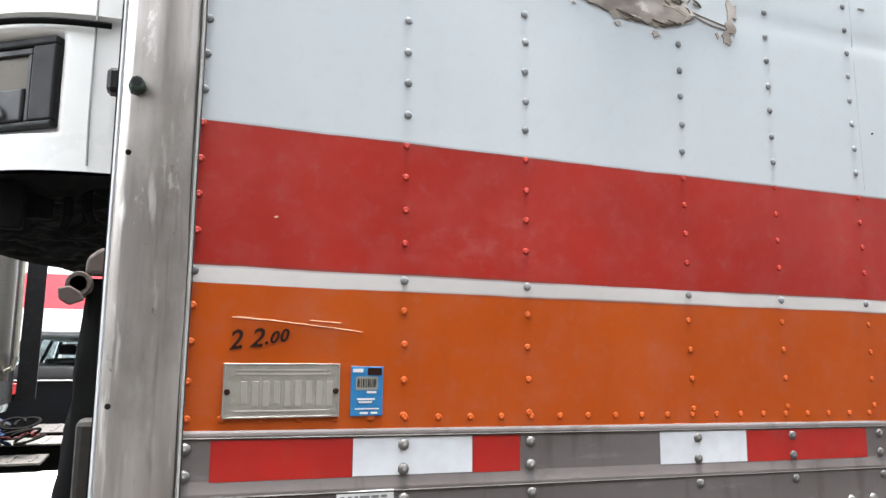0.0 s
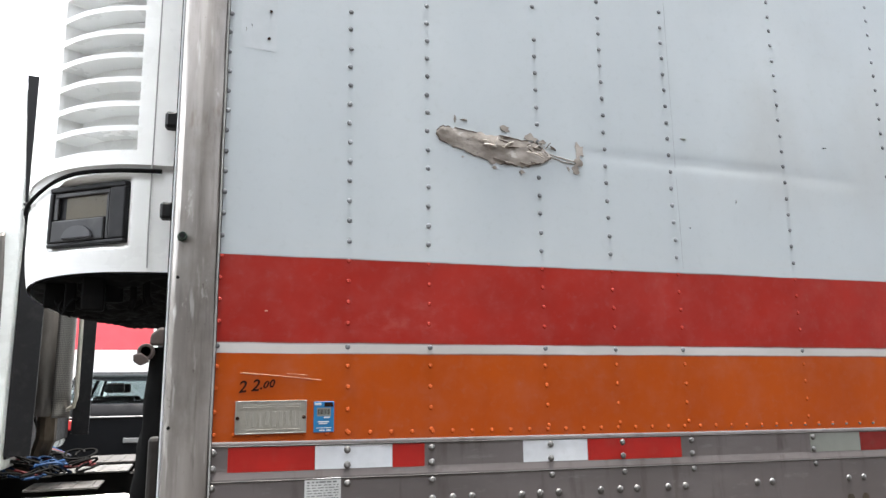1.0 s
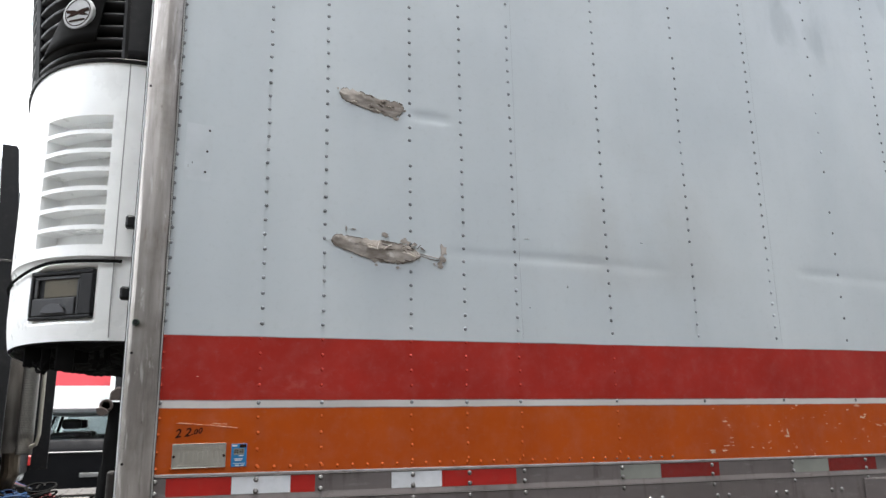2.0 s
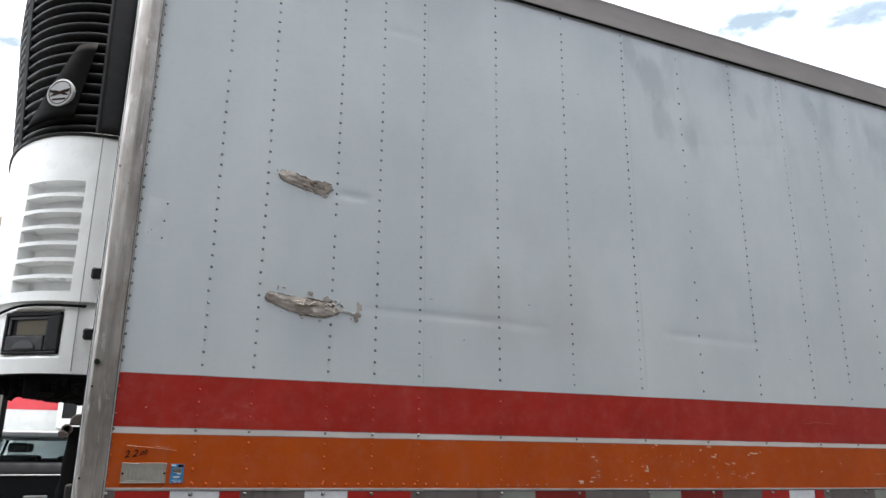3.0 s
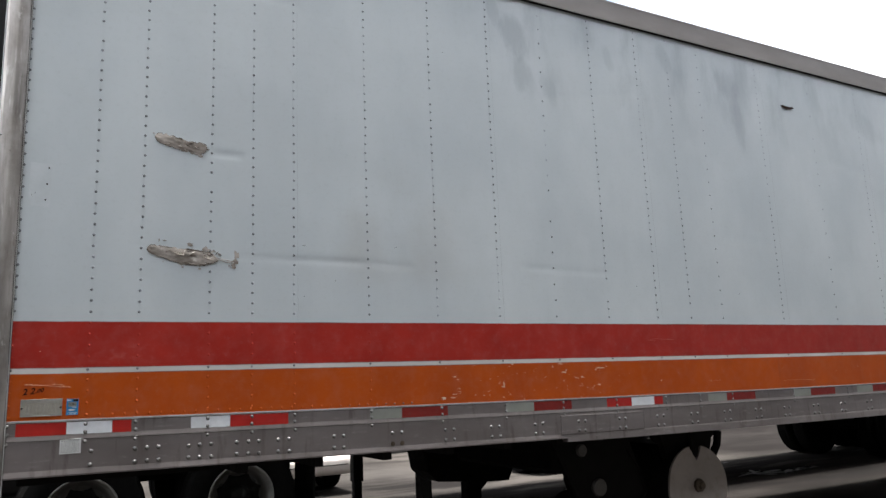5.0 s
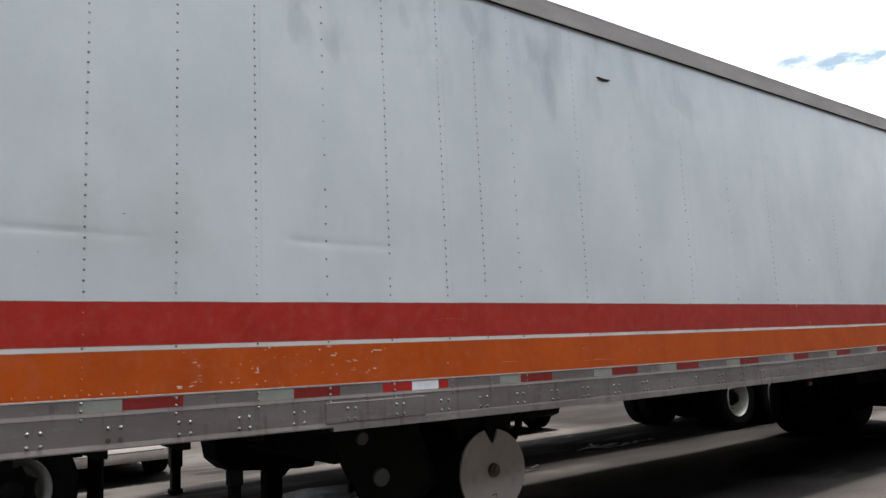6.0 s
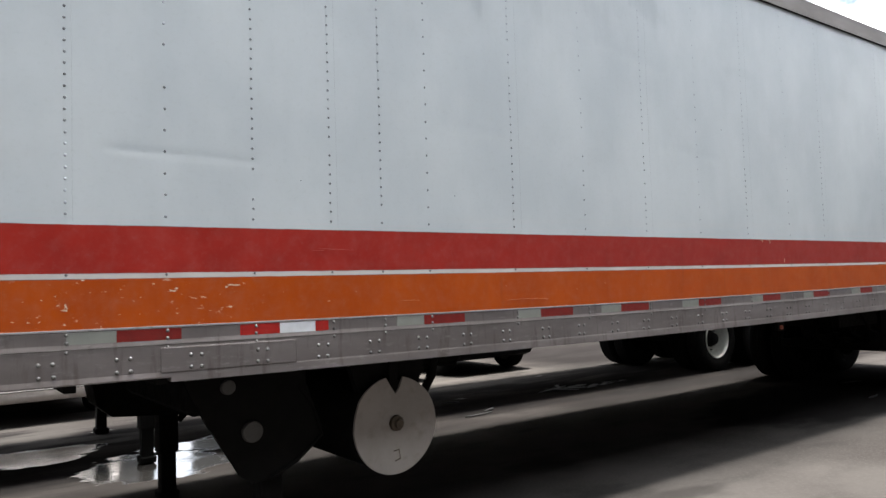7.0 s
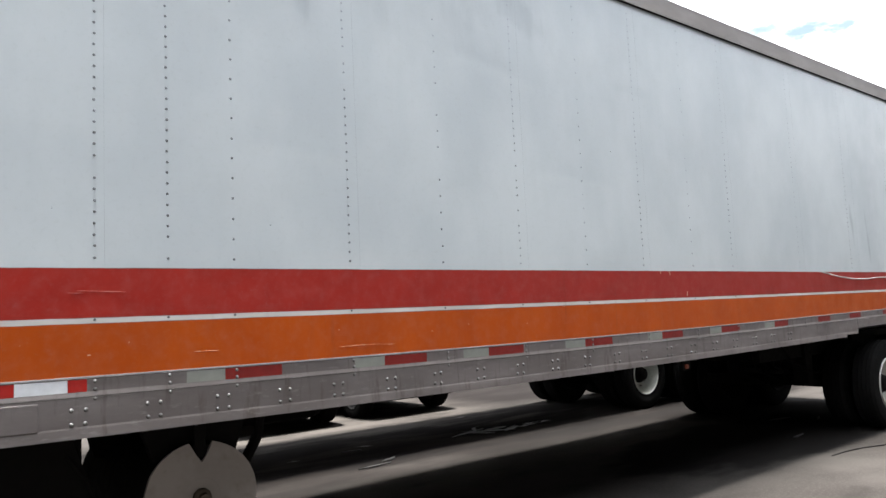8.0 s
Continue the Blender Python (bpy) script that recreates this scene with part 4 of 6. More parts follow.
badge = lathe([(0.0, -0.003), (0.064, -0.003), (0.067, -0.001), (0.067, 0.016)], 32, "Y", (0, 0, 0), True)
bmesh.ops.transform(badge, matrix=on_unit(-0.352, 3.055, 0.032), verts=badge.verts[:])
bd = part("badge", badge, coat("grey_white_badge", (0.36, 0.36, 0.36), 0.5, (0.25, 0.25, 0.25), 0.3, 30), unit, "round white badge")
for pts in ([(-0.040, 0.012), (-0.012, 0.008), (0, 0.003), (0.012, 0.008), (0.040, 0.012), (0.040, 0.002), (0.022, -0.002), (0.040, -0.014), (0.012, -0.010), (0, -0.006), (-0.012, -0.010), (-0.040, -0.014), (-0.022, -0.002), (-0.040, 0.002)],
            [(-0.028, -0.025), (0.028, -0.025), (0.028, -0.030), (-0.028, -0.030)]):
    g = prism([(1.2 * a_, 1.2 * b_) for a_, b_ in pts], -0.006, -0.0025)
    bmesh.ops.transform(g, matrix=on_unit(-0.352, 3.055, 0.032), verts=g.verts[:])
    part("badge_mark", g, INK, bd)
ring = lathe([(0.053, -0.0026), (0.0535, -0.0042), (0.0565, -0.0042), (0.057, -0.0026)], 36, "Y")
bmesh.ops.transform(ring, matrix=on_unit(-0.352, 3.055, 0.032), verts=ring.verts[:])
part("badge_ring", ring, INK, bd)
# maker's lettering shown as plain bars
for k in range(7):
    g = box(-0.016, 0.016, -0.004, 0.0, -0.021, 0.021, 0.002)
    bmesh.ops.transform(g, matrix=on_unit(-0.50 + 0.042 * k, 3.755, 0.012), verts=g.verts[:])
    part("letter_bar", g, DECK, unit)
for z in (2.23, 1.97):
    part("latch", box(-0.146, -0.098, 0.325, 0.365, z - 0.026, z + 0.020, 0.007), BLACK_PL, unit, "black rubber latch")

# machinery under the unit
part("under_tray", prism([plan(s, -0.02, 1.8) for s in lin(0.0, 1.0, 60)], 1.822, 1.834, "Z"), BLACK_PL, unit)


def belly(s, d):
    """Dark underside of the machinery: hangs lower towards the trailer."""
    x, y = plan(s, -0.015 - 0.46 * d, 1.8)
    hang = 0.02 * smoothstep(0.0, 0.35, d) + 0.03 * noise.noise(Vector((x * 9, y * 9, 1))) * min(1, d * 6) + 0.014 * noise.noise(Vector((x * 26, y * 26, 5))) * min(1, d * 6) + 0.004 * noise.noise(Vector((x * 60, y * 60, 9))) * min(1, d * 6)
    return (x, y, 1.801 - hang)


part("belly", grid_mesh(lin(0.0, 1.0, 220), lin(0, 1, 36), belly), RUBBER, unit, "near-black underside")
for k in range(4):
    x, y = plan(0.205 + 0.018 * k, -0.075, 1.8)
    part("wire_loop", tube([(x + 0.025 * math.cos(a + k), y + 0.02 * math.sin(a + k), 1.728 + 0.022 * math.sin(a * 1.5)) for a in lin(0, 5.5, 20)], 0.004, 6), RUBBER, unit)

# brackets and hose ends that hang below the machinery
rb = random.Random(12)
for k in range(9):
    x, y = plan(rb.uniform(0.03, 0.30), -0.05 - rb.uniform(0.0, 0.10), 1.8)
    z = 1.755 - rb.uniform(0.0, 0.02)
    if k % 2:
        part("pipe_stub", tube([(x, y, 1.80), (x + 0.004, y, z), (x + rb.uniform(-0.03, 0.03), y + 0.02, z - rb.uniform(0.01, 0.035))], rb.uniform(0.006, 0.013), 7), RUBBER, unit)
    else:
        w = rb.uniform(0.012, 0.03)
        part("bracket", box(x - w, x + w, y - 0.01, y + 0.02, z - rb.uniform(0.015, 0.035), 1.80, 0.004), RUBBER, unit)

unit.scale = (1.05, 1.05, 1.05)
unit.location = (-0.1037, 1.4705, 1.801)

# ---- couplings on the trailer's nose ----
part("coupling_bracket", prism([(-0.150, 1.605), (-0.148, 1.632), (-0.128, 1.650), (-0.095, 1.650), (-0.09, 1.605)], 0.29, 0.33, bevel=0.006), CASTING, trailer, "grimy cast bracket")
glad = part("air_coupling", lathe([(0.012, -0.03), (0.019, -0.03), (0.022, -0.012), (0.018, 0.02), (0.018, 0.06)], 18, "Y", (-0.157, 0.31, 1.588)), CASTING, trailer, "dark cast air coupling", smooth=40)
part("seal", lathe([(0.0, -0.020), (0.0125, -0.021), (0.013, -0.03)], 16, "Y", (-0.157, 0.31, 1.588), True), GREEN_BR, glad, "green rubber seal")
part("flange", prism([(-0.186, 1.580), (-0.184, 1.562), (-0.168, 1.552), (-0.146, 1.562), (-0.152, 1.574), (-0.168, 1.584)], 0.275, 0.29, bevel=0.003), CASTING, glad)


def sleeve(a, z):
    v = (1.575 - z) / 0.54
    r = 0.026 + 0.020 * math.sin(min(1, v * 1.25) * math.pi * 0.6) + 0.016 * noise.noise(Vector((1.5 * math.cos(a), z * 13, 3 + 1.5 * math.sin(a))))
    return (-0.122 - 0.012 * v + 1.0 * r * math.cos(a), 0.335 + r * math.sin(a), z)


part("hose_sleeve", grid_mesh(lin(0, 2 * math.pi, 15), lin(1.035, 1.60, 26), sleeve), RUBBER, trailer, "dark hose sleeve")
part("junction_box", box(-0.130, -0.10, 0.10, 0.16, 1.23, 1.385, 0.008, 2), GRIME, trailer, "grimy brown junction box")

# ---- wheels, shared by trailer, tractor and truck ----
TYRE = [(0.30, -0.105), (0.345, -0.122), (0.42, -0.128), (0.475, -0.118), (0.497, -0.098), (0.505, -0.092), (0.505, -0.050), (0.494, -0.047), (0.494, -0.041),
        (0.507, -0.038), (0.507, -0.005), (0.495, -0.003), (0.495, 0.003), (0.507, 0.005), (0.507, 0.038), (0.494, 0.041), (0.494, 0.047), (0.505, 0.05),
        (0.505, 0.092), (0.497, 0.098), (0.475, 0.118), (0.42, 0.128), (0.345, 0.122), (0.30, 0.105), (0.285, 0.0), (0.30, -0.105)]
TYRE_ME = mesh_of(lathe(TYRE, 48), 28)
RIM_OUT_ME = mesh_of(lathe([(0.286, 0.11), (0.300, -0.112), (0.296, -0.122), (0.286, -0.118), (0.276, -0.09), (0.262, -0.03), (0.25, 0.02), (0.22, 0.055), (0.165, 0.062), (0.15, 0.058), (0.135, 0.02), (0.0, 0.02)], 40, close=True), 35)
HUB_ME = mesh_of(lathe([(0.14, 0.05), (0.13, 0.0), (0.10, -0.03), (0.085, -0.08), (0.06, -0.095), (0.0, -0.097)], 20, close=True), 35)
NUT_ME = mesh_of(lathe([(0.014, 0.06), (0.014, 0.035), (0.008, 0.025), (0.0, 0.025)], 6, close=True))


def wheel(owner, x, y, z, rim_mat, flip=False, r=1.0, bare=False):
    """One wheel of a thing: the rim with its tyre, hub and nuts under it. y: the tyre's middle."""
    m = pose(x, y, z, 0, 0, 180 if flip else 0) @ Matrix.Diagonal((r, 1, r, 1))
    rim = new("wheel", RIM_OUT_ME.copy())
    rim.data.materials.append(rim_mat)
    rim.parent = owner
    rim.matrix_parent_inverse = Matrix.Translation(-world_at(owner))
    rim.matrix_basis = m
    for name, me, mat in (("tyre", TYRE_ME, RUBBER), ("hub", HUB_ME, DARK_STEEL)):
        if not me.materials:
            me.materials.append(mat)
        ob = new(name, me)
        ob.parent = rim
    if rim_mat is RIM_GREY and not bare:
        star = [((0.215 if i % 2 else 0.165) * math.cos(math.pi * i / 8), (0.215 if i % 2 else 0.165) * math.sin(math.pi * i / 8)) for i in range(16)]
        ob = new("hub_star", mesh_of(prism(star, -0.03, 0.05, bevel=0.008)))
        ob.data.materials.append(DARK_STEEL)
        ob.parent = rim
    if not bare:
        for k in range(10):
            a = 2 * math.pi * k / 10
            if not NUT_ME.materials:
                NUT_ME.materials.append(BOLT)
            ob = new("wheel_nut", NUT_ME)
            ob.parent = rim
            ob.location = (0.19 * math.cos(a), 0.0, 0.19 * math.sin(a))
    return rim


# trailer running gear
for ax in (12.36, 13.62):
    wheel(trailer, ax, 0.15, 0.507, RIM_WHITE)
    # inner and far rims get near-black, their shade put into the colour
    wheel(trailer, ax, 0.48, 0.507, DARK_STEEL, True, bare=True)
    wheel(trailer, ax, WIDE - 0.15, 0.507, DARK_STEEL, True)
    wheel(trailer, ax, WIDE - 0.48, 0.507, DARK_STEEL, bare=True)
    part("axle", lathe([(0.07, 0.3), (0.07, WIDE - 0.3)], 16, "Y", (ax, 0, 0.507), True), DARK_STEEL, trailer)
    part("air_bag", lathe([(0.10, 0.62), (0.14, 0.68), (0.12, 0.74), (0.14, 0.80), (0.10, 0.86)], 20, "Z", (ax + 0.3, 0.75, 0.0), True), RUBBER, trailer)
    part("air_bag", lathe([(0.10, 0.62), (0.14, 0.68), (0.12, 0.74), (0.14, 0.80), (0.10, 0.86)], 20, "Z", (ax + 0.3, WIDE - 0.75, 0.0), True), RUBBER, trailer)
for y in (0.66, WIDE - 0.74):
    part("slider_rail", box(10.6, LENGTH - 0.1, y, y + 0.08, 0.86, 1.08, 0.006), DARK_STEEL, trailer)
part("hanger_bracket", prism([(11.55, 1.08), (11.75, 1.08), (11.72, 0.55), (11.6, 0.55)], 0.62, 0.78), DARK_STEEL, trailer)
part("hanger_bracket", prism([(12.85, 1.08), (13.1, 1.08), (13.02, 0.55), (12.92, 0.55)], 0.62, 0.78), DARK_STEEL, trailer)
# chambers, braces and arms added to fill the dark mass between the wheels
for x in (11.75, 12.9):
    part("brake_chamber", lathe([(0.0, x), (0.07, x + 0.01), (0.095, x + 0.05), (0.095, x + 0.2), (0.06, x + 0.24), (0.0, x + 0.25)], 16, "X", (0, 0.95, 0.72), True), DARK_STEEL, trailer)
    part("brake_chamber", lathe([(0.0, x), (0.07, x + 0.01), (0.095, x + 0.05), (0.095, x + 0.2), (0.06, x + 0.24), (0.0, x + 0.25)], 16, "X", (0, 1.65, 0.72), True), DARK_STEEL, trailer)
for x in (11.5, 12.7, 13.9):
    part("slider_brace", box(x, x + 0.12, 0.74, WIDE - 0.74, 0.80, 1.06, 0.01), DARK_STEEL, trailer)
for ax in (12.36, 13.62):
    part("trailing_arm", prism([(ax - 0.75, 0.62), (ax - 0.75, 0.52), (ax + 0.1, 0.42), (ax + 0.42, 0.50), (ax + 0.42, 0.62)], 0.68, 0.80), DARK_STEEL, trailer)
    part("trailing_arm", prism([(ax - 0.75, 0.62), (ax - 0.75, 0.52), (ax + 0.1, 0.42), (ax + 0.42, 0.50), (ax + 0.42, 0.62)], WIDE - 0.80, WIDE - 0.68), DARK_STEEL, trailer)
# added dark plate, placed to hide the bright gap from the camera
part("gap_cover_plate", box(13.0, 13.03, 0.75, WIDE - 0.75, 0.56, 1.06, 0.006), DARK_STEEL, trailer)
for k in range(4):
    hy_ = 0.62 + 0.22 * k
    part("air_hose", tube([(11.0 + 0.1 * k, hy_, 1.04), (11.3, hy_ + 0.02, 0.80 - 0.04 * k), (11.8, hy_, 0.66 - 0.05 * k), (12.2, hy_ + 0.05, 0.72)], 0.012, 6), RUBBER, trailer)
part("valve_box", box(11.95, 12.15, 1.0, 1.6, 0.72, 1.02, 0.02), DARK_STEEL, trailer)
part("side_marker_lamp", box(8.345, 8.395, 0.10, 0.14, 0.995, 1.03, 0.008), LAMP_AMBER, trailer, "small amber marker lamp")
part("lamp_bracket", box(8.31, 8.43, 0.11, 0.135, 0.98, 1.09, 0.004), DARK_STEEL, trailer)

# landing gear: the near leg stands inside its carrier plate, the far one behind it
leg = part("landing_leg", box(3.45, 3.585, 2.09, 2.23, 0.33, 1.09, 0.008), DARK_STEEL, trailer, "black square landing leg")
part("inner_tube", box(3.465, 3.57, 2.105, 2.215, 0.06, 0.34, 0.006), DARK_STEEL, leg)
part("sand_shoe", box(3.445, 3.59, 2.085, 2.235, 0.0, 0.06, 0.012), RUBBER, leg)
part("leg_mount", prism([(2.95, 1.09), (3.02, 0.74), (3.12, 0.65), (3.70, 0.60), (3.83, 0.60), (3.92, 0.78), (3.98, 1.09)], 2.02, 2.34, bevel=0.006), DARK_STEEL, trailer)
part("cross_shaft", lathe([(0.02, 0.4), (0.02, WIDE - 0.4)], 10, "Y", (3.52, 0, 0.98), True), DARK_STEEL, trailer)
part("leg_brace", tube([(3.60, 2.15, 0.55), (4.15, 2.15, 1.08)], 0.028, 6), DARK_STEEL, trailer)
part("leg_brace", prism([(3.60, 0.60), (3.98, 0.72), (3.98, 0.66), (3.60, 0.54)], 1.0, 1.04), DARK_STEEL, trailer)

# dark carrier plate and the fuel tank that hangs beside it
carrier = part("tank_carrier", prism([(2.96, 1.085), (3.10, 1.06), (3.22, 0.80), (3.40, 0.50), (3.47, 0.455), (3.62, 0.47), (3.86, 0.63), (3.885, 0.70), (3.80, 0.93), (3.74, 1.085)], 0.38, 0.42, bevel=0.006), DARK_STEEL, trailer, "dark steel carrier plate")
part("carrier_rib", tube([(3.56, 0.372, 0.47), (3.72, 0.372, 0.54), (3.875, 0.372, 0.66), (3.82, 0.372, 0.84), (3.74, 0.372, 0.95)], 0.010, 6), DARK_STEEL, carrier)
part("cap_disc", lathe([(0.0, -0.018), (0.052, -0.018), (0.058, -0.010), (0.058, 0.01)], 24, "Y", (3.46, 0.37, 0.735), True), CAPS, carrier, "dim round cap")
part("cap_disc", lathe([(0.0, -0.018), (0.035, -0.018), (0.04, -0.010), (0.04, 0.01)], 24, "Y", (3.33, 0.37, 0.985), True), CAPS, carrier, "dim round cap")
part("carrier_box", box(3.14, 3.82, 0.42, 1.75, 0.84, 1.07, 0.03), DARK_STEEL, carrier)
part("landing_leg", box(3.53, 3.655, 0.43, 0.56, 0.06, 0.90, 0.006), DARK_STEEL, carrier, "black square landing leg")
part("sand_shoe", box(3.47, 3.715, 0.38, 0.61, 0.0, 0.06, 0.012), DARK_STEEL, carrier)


def tank_disc():
    """Tank end: a disc with a wedge cut out at the top for the hanging strap."""
    cx, cz, R = 4.352, 0.655, 0.292
    pts = []
    for k in range(64):
        a = radians(102 + 336 * k / 63)
        rr = R * (1 + 0.012 * math.sin(3 * a + 1)) * (0.985 if 150 < math.degrees(a) % 360 < 180 else 1)
        pts.append((cx + rr * math.cos(a), cz + rr * math.sin(a)))
    pts += [(cx + 0.034, cz + 0.225), (cx + 0.004, cz + 0.185), (cx - 0.026, cz + 0.225)]
    return prism(pts, 0.335, 0.352, bevel=0.0)


tank = part("fuel_tank", lathe([(0.0, 0.353), (0.268, 0.353), (0.28, 0.38), (0.28, 1.55), (0.25, 1.60), (0.0, 1.60)], 40, "Y", (4.352, 0, 0.655), True), DARK_STEEL, trailer, "dark fuel tank with a pale round end", smooth=30)
part("tank_end", tank_disc(), TANK, tank, "pale chalky end disc with a notch")
part("rim_ring", lathe([(0.075, 0.3345), (0.095, 0.3335), (0.10, 0.3345)], 28, "Y", (4.352, 0, 0.665)), TANK, tank)
part("drain_boss", lathe([(0.050, 0.334), (0.046, 0.315), (0.030, 0.308), (0.024, 0.290), (0.0, 0.288)], 10, "Y", (4.352, 0, 0.665), True), RUSTY, tank, "rusty boss", smooth=40)
for p in ([(4.33, 0.50), (4.37, 0.505), (4.375, 0.45), (4.34, 0.44)],):
    part("weld_mark", tube([(x, 0.334, z) for x, z in p], 0.004, 5), RUSTY, tank)
part("tank_strap", box(4.322, 4.382, 0.345, 0.36, 0.86, 1.10, 0.004), DARK_STEEL, trailer)
part("tank_hanger", prism([(4.06, 1.09), (4.64, 1.09), (4.56, 0.86), (4.40, 0.94), (4.30, 0.94), (4.14, 0.86)], 0.40, 0.46), DARK_STEEL, trailer)
part("tank_hanger", prism([(4.0, 1.09), (4.7, 1.09), (4.64, 0.80), (4.06, 0.80)], 1.2, 1.26), DARK_STEEL, trailer)
part("filler_pipe", tube([(4.66, 0.5, 0.78), (4.72, 0.46, 0.92), (4.72, 0.44, 1.02)], 0.03, 8), DARK_STEEL, tank)
part("air_tank", lathe([(0.0, 4.9), (0.09, 4.92), (0.11, 4.97), (0.11, 5.5), (0.09, 5.55), (0.0, 5.57)], 20, "X", (0, 1.3, 0.96), True), DARK_STEEL, trailer)
part("king_pin_plate", box(0.05, 1.45, 0.5, 2.1, 1.06, 1.10, 0.004), DARK_STEEL, trailer)

# ---- white tractor parked on the far side ----
TY0, TY1 = 3.0, 5.42
tractor = thing("tractor_unit", (0.3, 4.2, 0.0), "white truck tractor with dark side extenders and a perforated exhaust stack", "truck")
cab_out = [(-1.03, 1.02), (-1.03, 3.43), (-1.5, 3.55), (-2.3, 3.6), (-2.95, 3.3), (-3.25, 2.55), (-3.6, 2.3), (-4.6, 2.05), (-4.85, 1.7), (-4.9, 0.75), (-4.2, 0.62), (-2.2, 0.62), (-1.9, 1.02)]
cab = part("cab", prism(cab_out, TY0, TY1, bevel=0.05), CAB_WHITE, tractor, "white painted cab", smooth=35)
for y in (TY0, TY1 - 0.025):
    dx = 0.03 if y > 4 else 0.0
    ext = part("side_extender", prism([(-1.02 + dx, 1.12), (-0.875 + dx, 1.12), (-0.868 + dx, 2.40), (-0.972 + dx, 3.50), (-0.987 + dx, 3.52), (-1.08 + dx, 3.525), (-1.01 + dx, 2.40)], y - 0.006, y + 0.02, bevel=0.005), BLACK_PL, tractor, "black rubber side extender")
    part("extender_seam", box(-1.035 + dx, -0.885 + dx, y - 0.009, y + 0.023, 2.655, 2.672, 0.002), DECK, ext)
part("lower_side", box(-1.16, -1.035, TY0 - 0.006, TY0 + 0.02, 1.0, 2.64, 0.01), CAB_WHITE, cab)
part("grab_handle", tube([(-1.13, TY0 - 0.01, 2.46), (-1.125, TY0 - 0.05, 2.44), (-1.11, TY0 - 0.055, 2.2), (-1.10, TY0 - 0.055, 1.70), (-1.105, TY0 - 0.01, 1.66)], 0.016, 8), CHROME, cab, "chromed grab handle")
part("cab_rear_panel", box(-1.028, -1.01, TY0 + 0.05, TY1 - 0.05, 1.1, 3.3, 0.004), BLACK_PL, cab)
stack = part("exhaust_pipe", lathe([(0.075, 1.34), (0.078, 1.36), (0.078, 2.32), (0.05, 2.40), (0.05, 3.22)], 20, "Z", (-0.89, 3.38, 0), True), CHROME, tractor, "grey heat-stained exhaust stack", smooth=35)
part("stack_tip", tube([(-0.89, 3.38, 3.19), (-0.889, 3.38, 3.27), (-0.882, 3.38, 3.33), (-0.866, 3.38, 3.385), (-0.838, 3.38, 3.425)], 0.052, 14), coat("tan_heated_metal", (0.26, 0.20, 0.145), 0.55, (0.13, 0.09, 0.06), 0.5, 12, met=0.3), stack, "curved tan stack tip", smooth=50)
part("stack_elbow", tube([(-0.86, 3.38, 1.36), (-0.86, 3.38, 1.2), (-0.90, 3.42, 1.08), (-1.0, 3.5, 1.02), (-1.2, 3.6, 1.0)], 0.06, 12), RUSTY, stack, "rusty elbow pipe")
part("stack_bracket", box(-0.95, -0.74, 3.36, 3.46, 2.37, 2.46, 0.006), CHROME, stack)


def perforated():
    s = Mat("perforated_shield", metal=0.7, rough=0.42)
    x, y, z = s.xyz()
    u = s.math("MULTIPLY", s.math("ADD", x, s.math("MULTIPLY", y, 0.7)), 85.0)
    v = s.math("MULTIPLY", z, 85.0)
    d = s.math("MULTIPLY", s.math("SINE", s.math("MULTIPLY", s.math("ADD", u, v), 3.1416)), s.math("SINE", s.math("MULTIPLY", s.math("SUBTRACT", u, v), 3.1416)))
    hole = s.ramp(d, 0.15, 0.45)
    s.set("Base Color", s.mix(hole, (0.13, 0.122, 0.115), (0.012, 0.012, 0.012)))
    s.set("Metallic", s.ramp(hole, 0, 1, 0.7, 0.0))
    return s.m


arc = [(-0.83 + 0.10 * math.cos(a), 3.36 + 0.10 * math.sin(a)) for a in lin(-1.5, 0.9, 14)]
thick(part("heat_shield", grid_mesh(range(14), [1.33, 1.5, 1.7, 1.9, 2.1, 2.3], lambda i, z: (*arc[i], z)), perforated(), stack, "perforated heat shield"), 0.004)
part("support_pipe", tube([(-0.72, 3.27, 2.30), (-0.69, 3.27, 2.24), (-0.685, 3.27, 1.46), (-0.70, 3.29, 1.40), (-0.78, 3.34, 1.36)], 0.014, 8), PLATE, tractor, "bare metal support pipe")
for y in (3.72, 4.62):
    part("frame_rail", box(-1.2, 2.55, y, y + 0.08, 0.66, 0.93, 0.008), DARK_STEEL, tractor)
for x in (-0.7, 0.0, 1.1, 2.3):
    part("frame_brace", box(x, x + 0.08, 3.8, 4.62, 0.70, 0.90, 0.006), DARK_STEEL, tractor)
# one plate in paler tread metal, the other three near-black
for x0, x1, y0, y1, z in ((-0.86, -0.36, 3.50, 3.95, 0.955), (-0.72, -0.30, 4.0, 4.6, 0.975), (-0.92, -0.5, 3.1, 3.46, 0.90), (-0.34, -0.02, 3.6, 4.5, 0.94)):
    dp = part("deck_plate", box(x0, x1, y0, y1, z, z + 0.014, 0.003), DECK if y0 == 3.5 else GRIME, tractor, "worn metal deck plate")
    for k in range(4):
        xx = x0 + (x1 - x0) * (k + 0.5) / 4
        part("grip_rib", box(xx - 0.01, xx + 0.01, y0 + 0.03, y1 - 0.03, z + 0.013, z + 0.019, 0.002), DECK if y0 == 3.5 else GRIME, dp)
fair = part("side_fairing", prism([(-2.2, 0.34), (-2.2, 0.85), (-0.30, 0.85), (-0.20, 0.82), (-0.16, 0.74), (-0.16, 0.45), (-0.3, 0.34)], TY0 - 0.02, TY0 + 0.22, bevel=0.035), CAB_WHITE, tractor, "white side fairing", smooth=40)
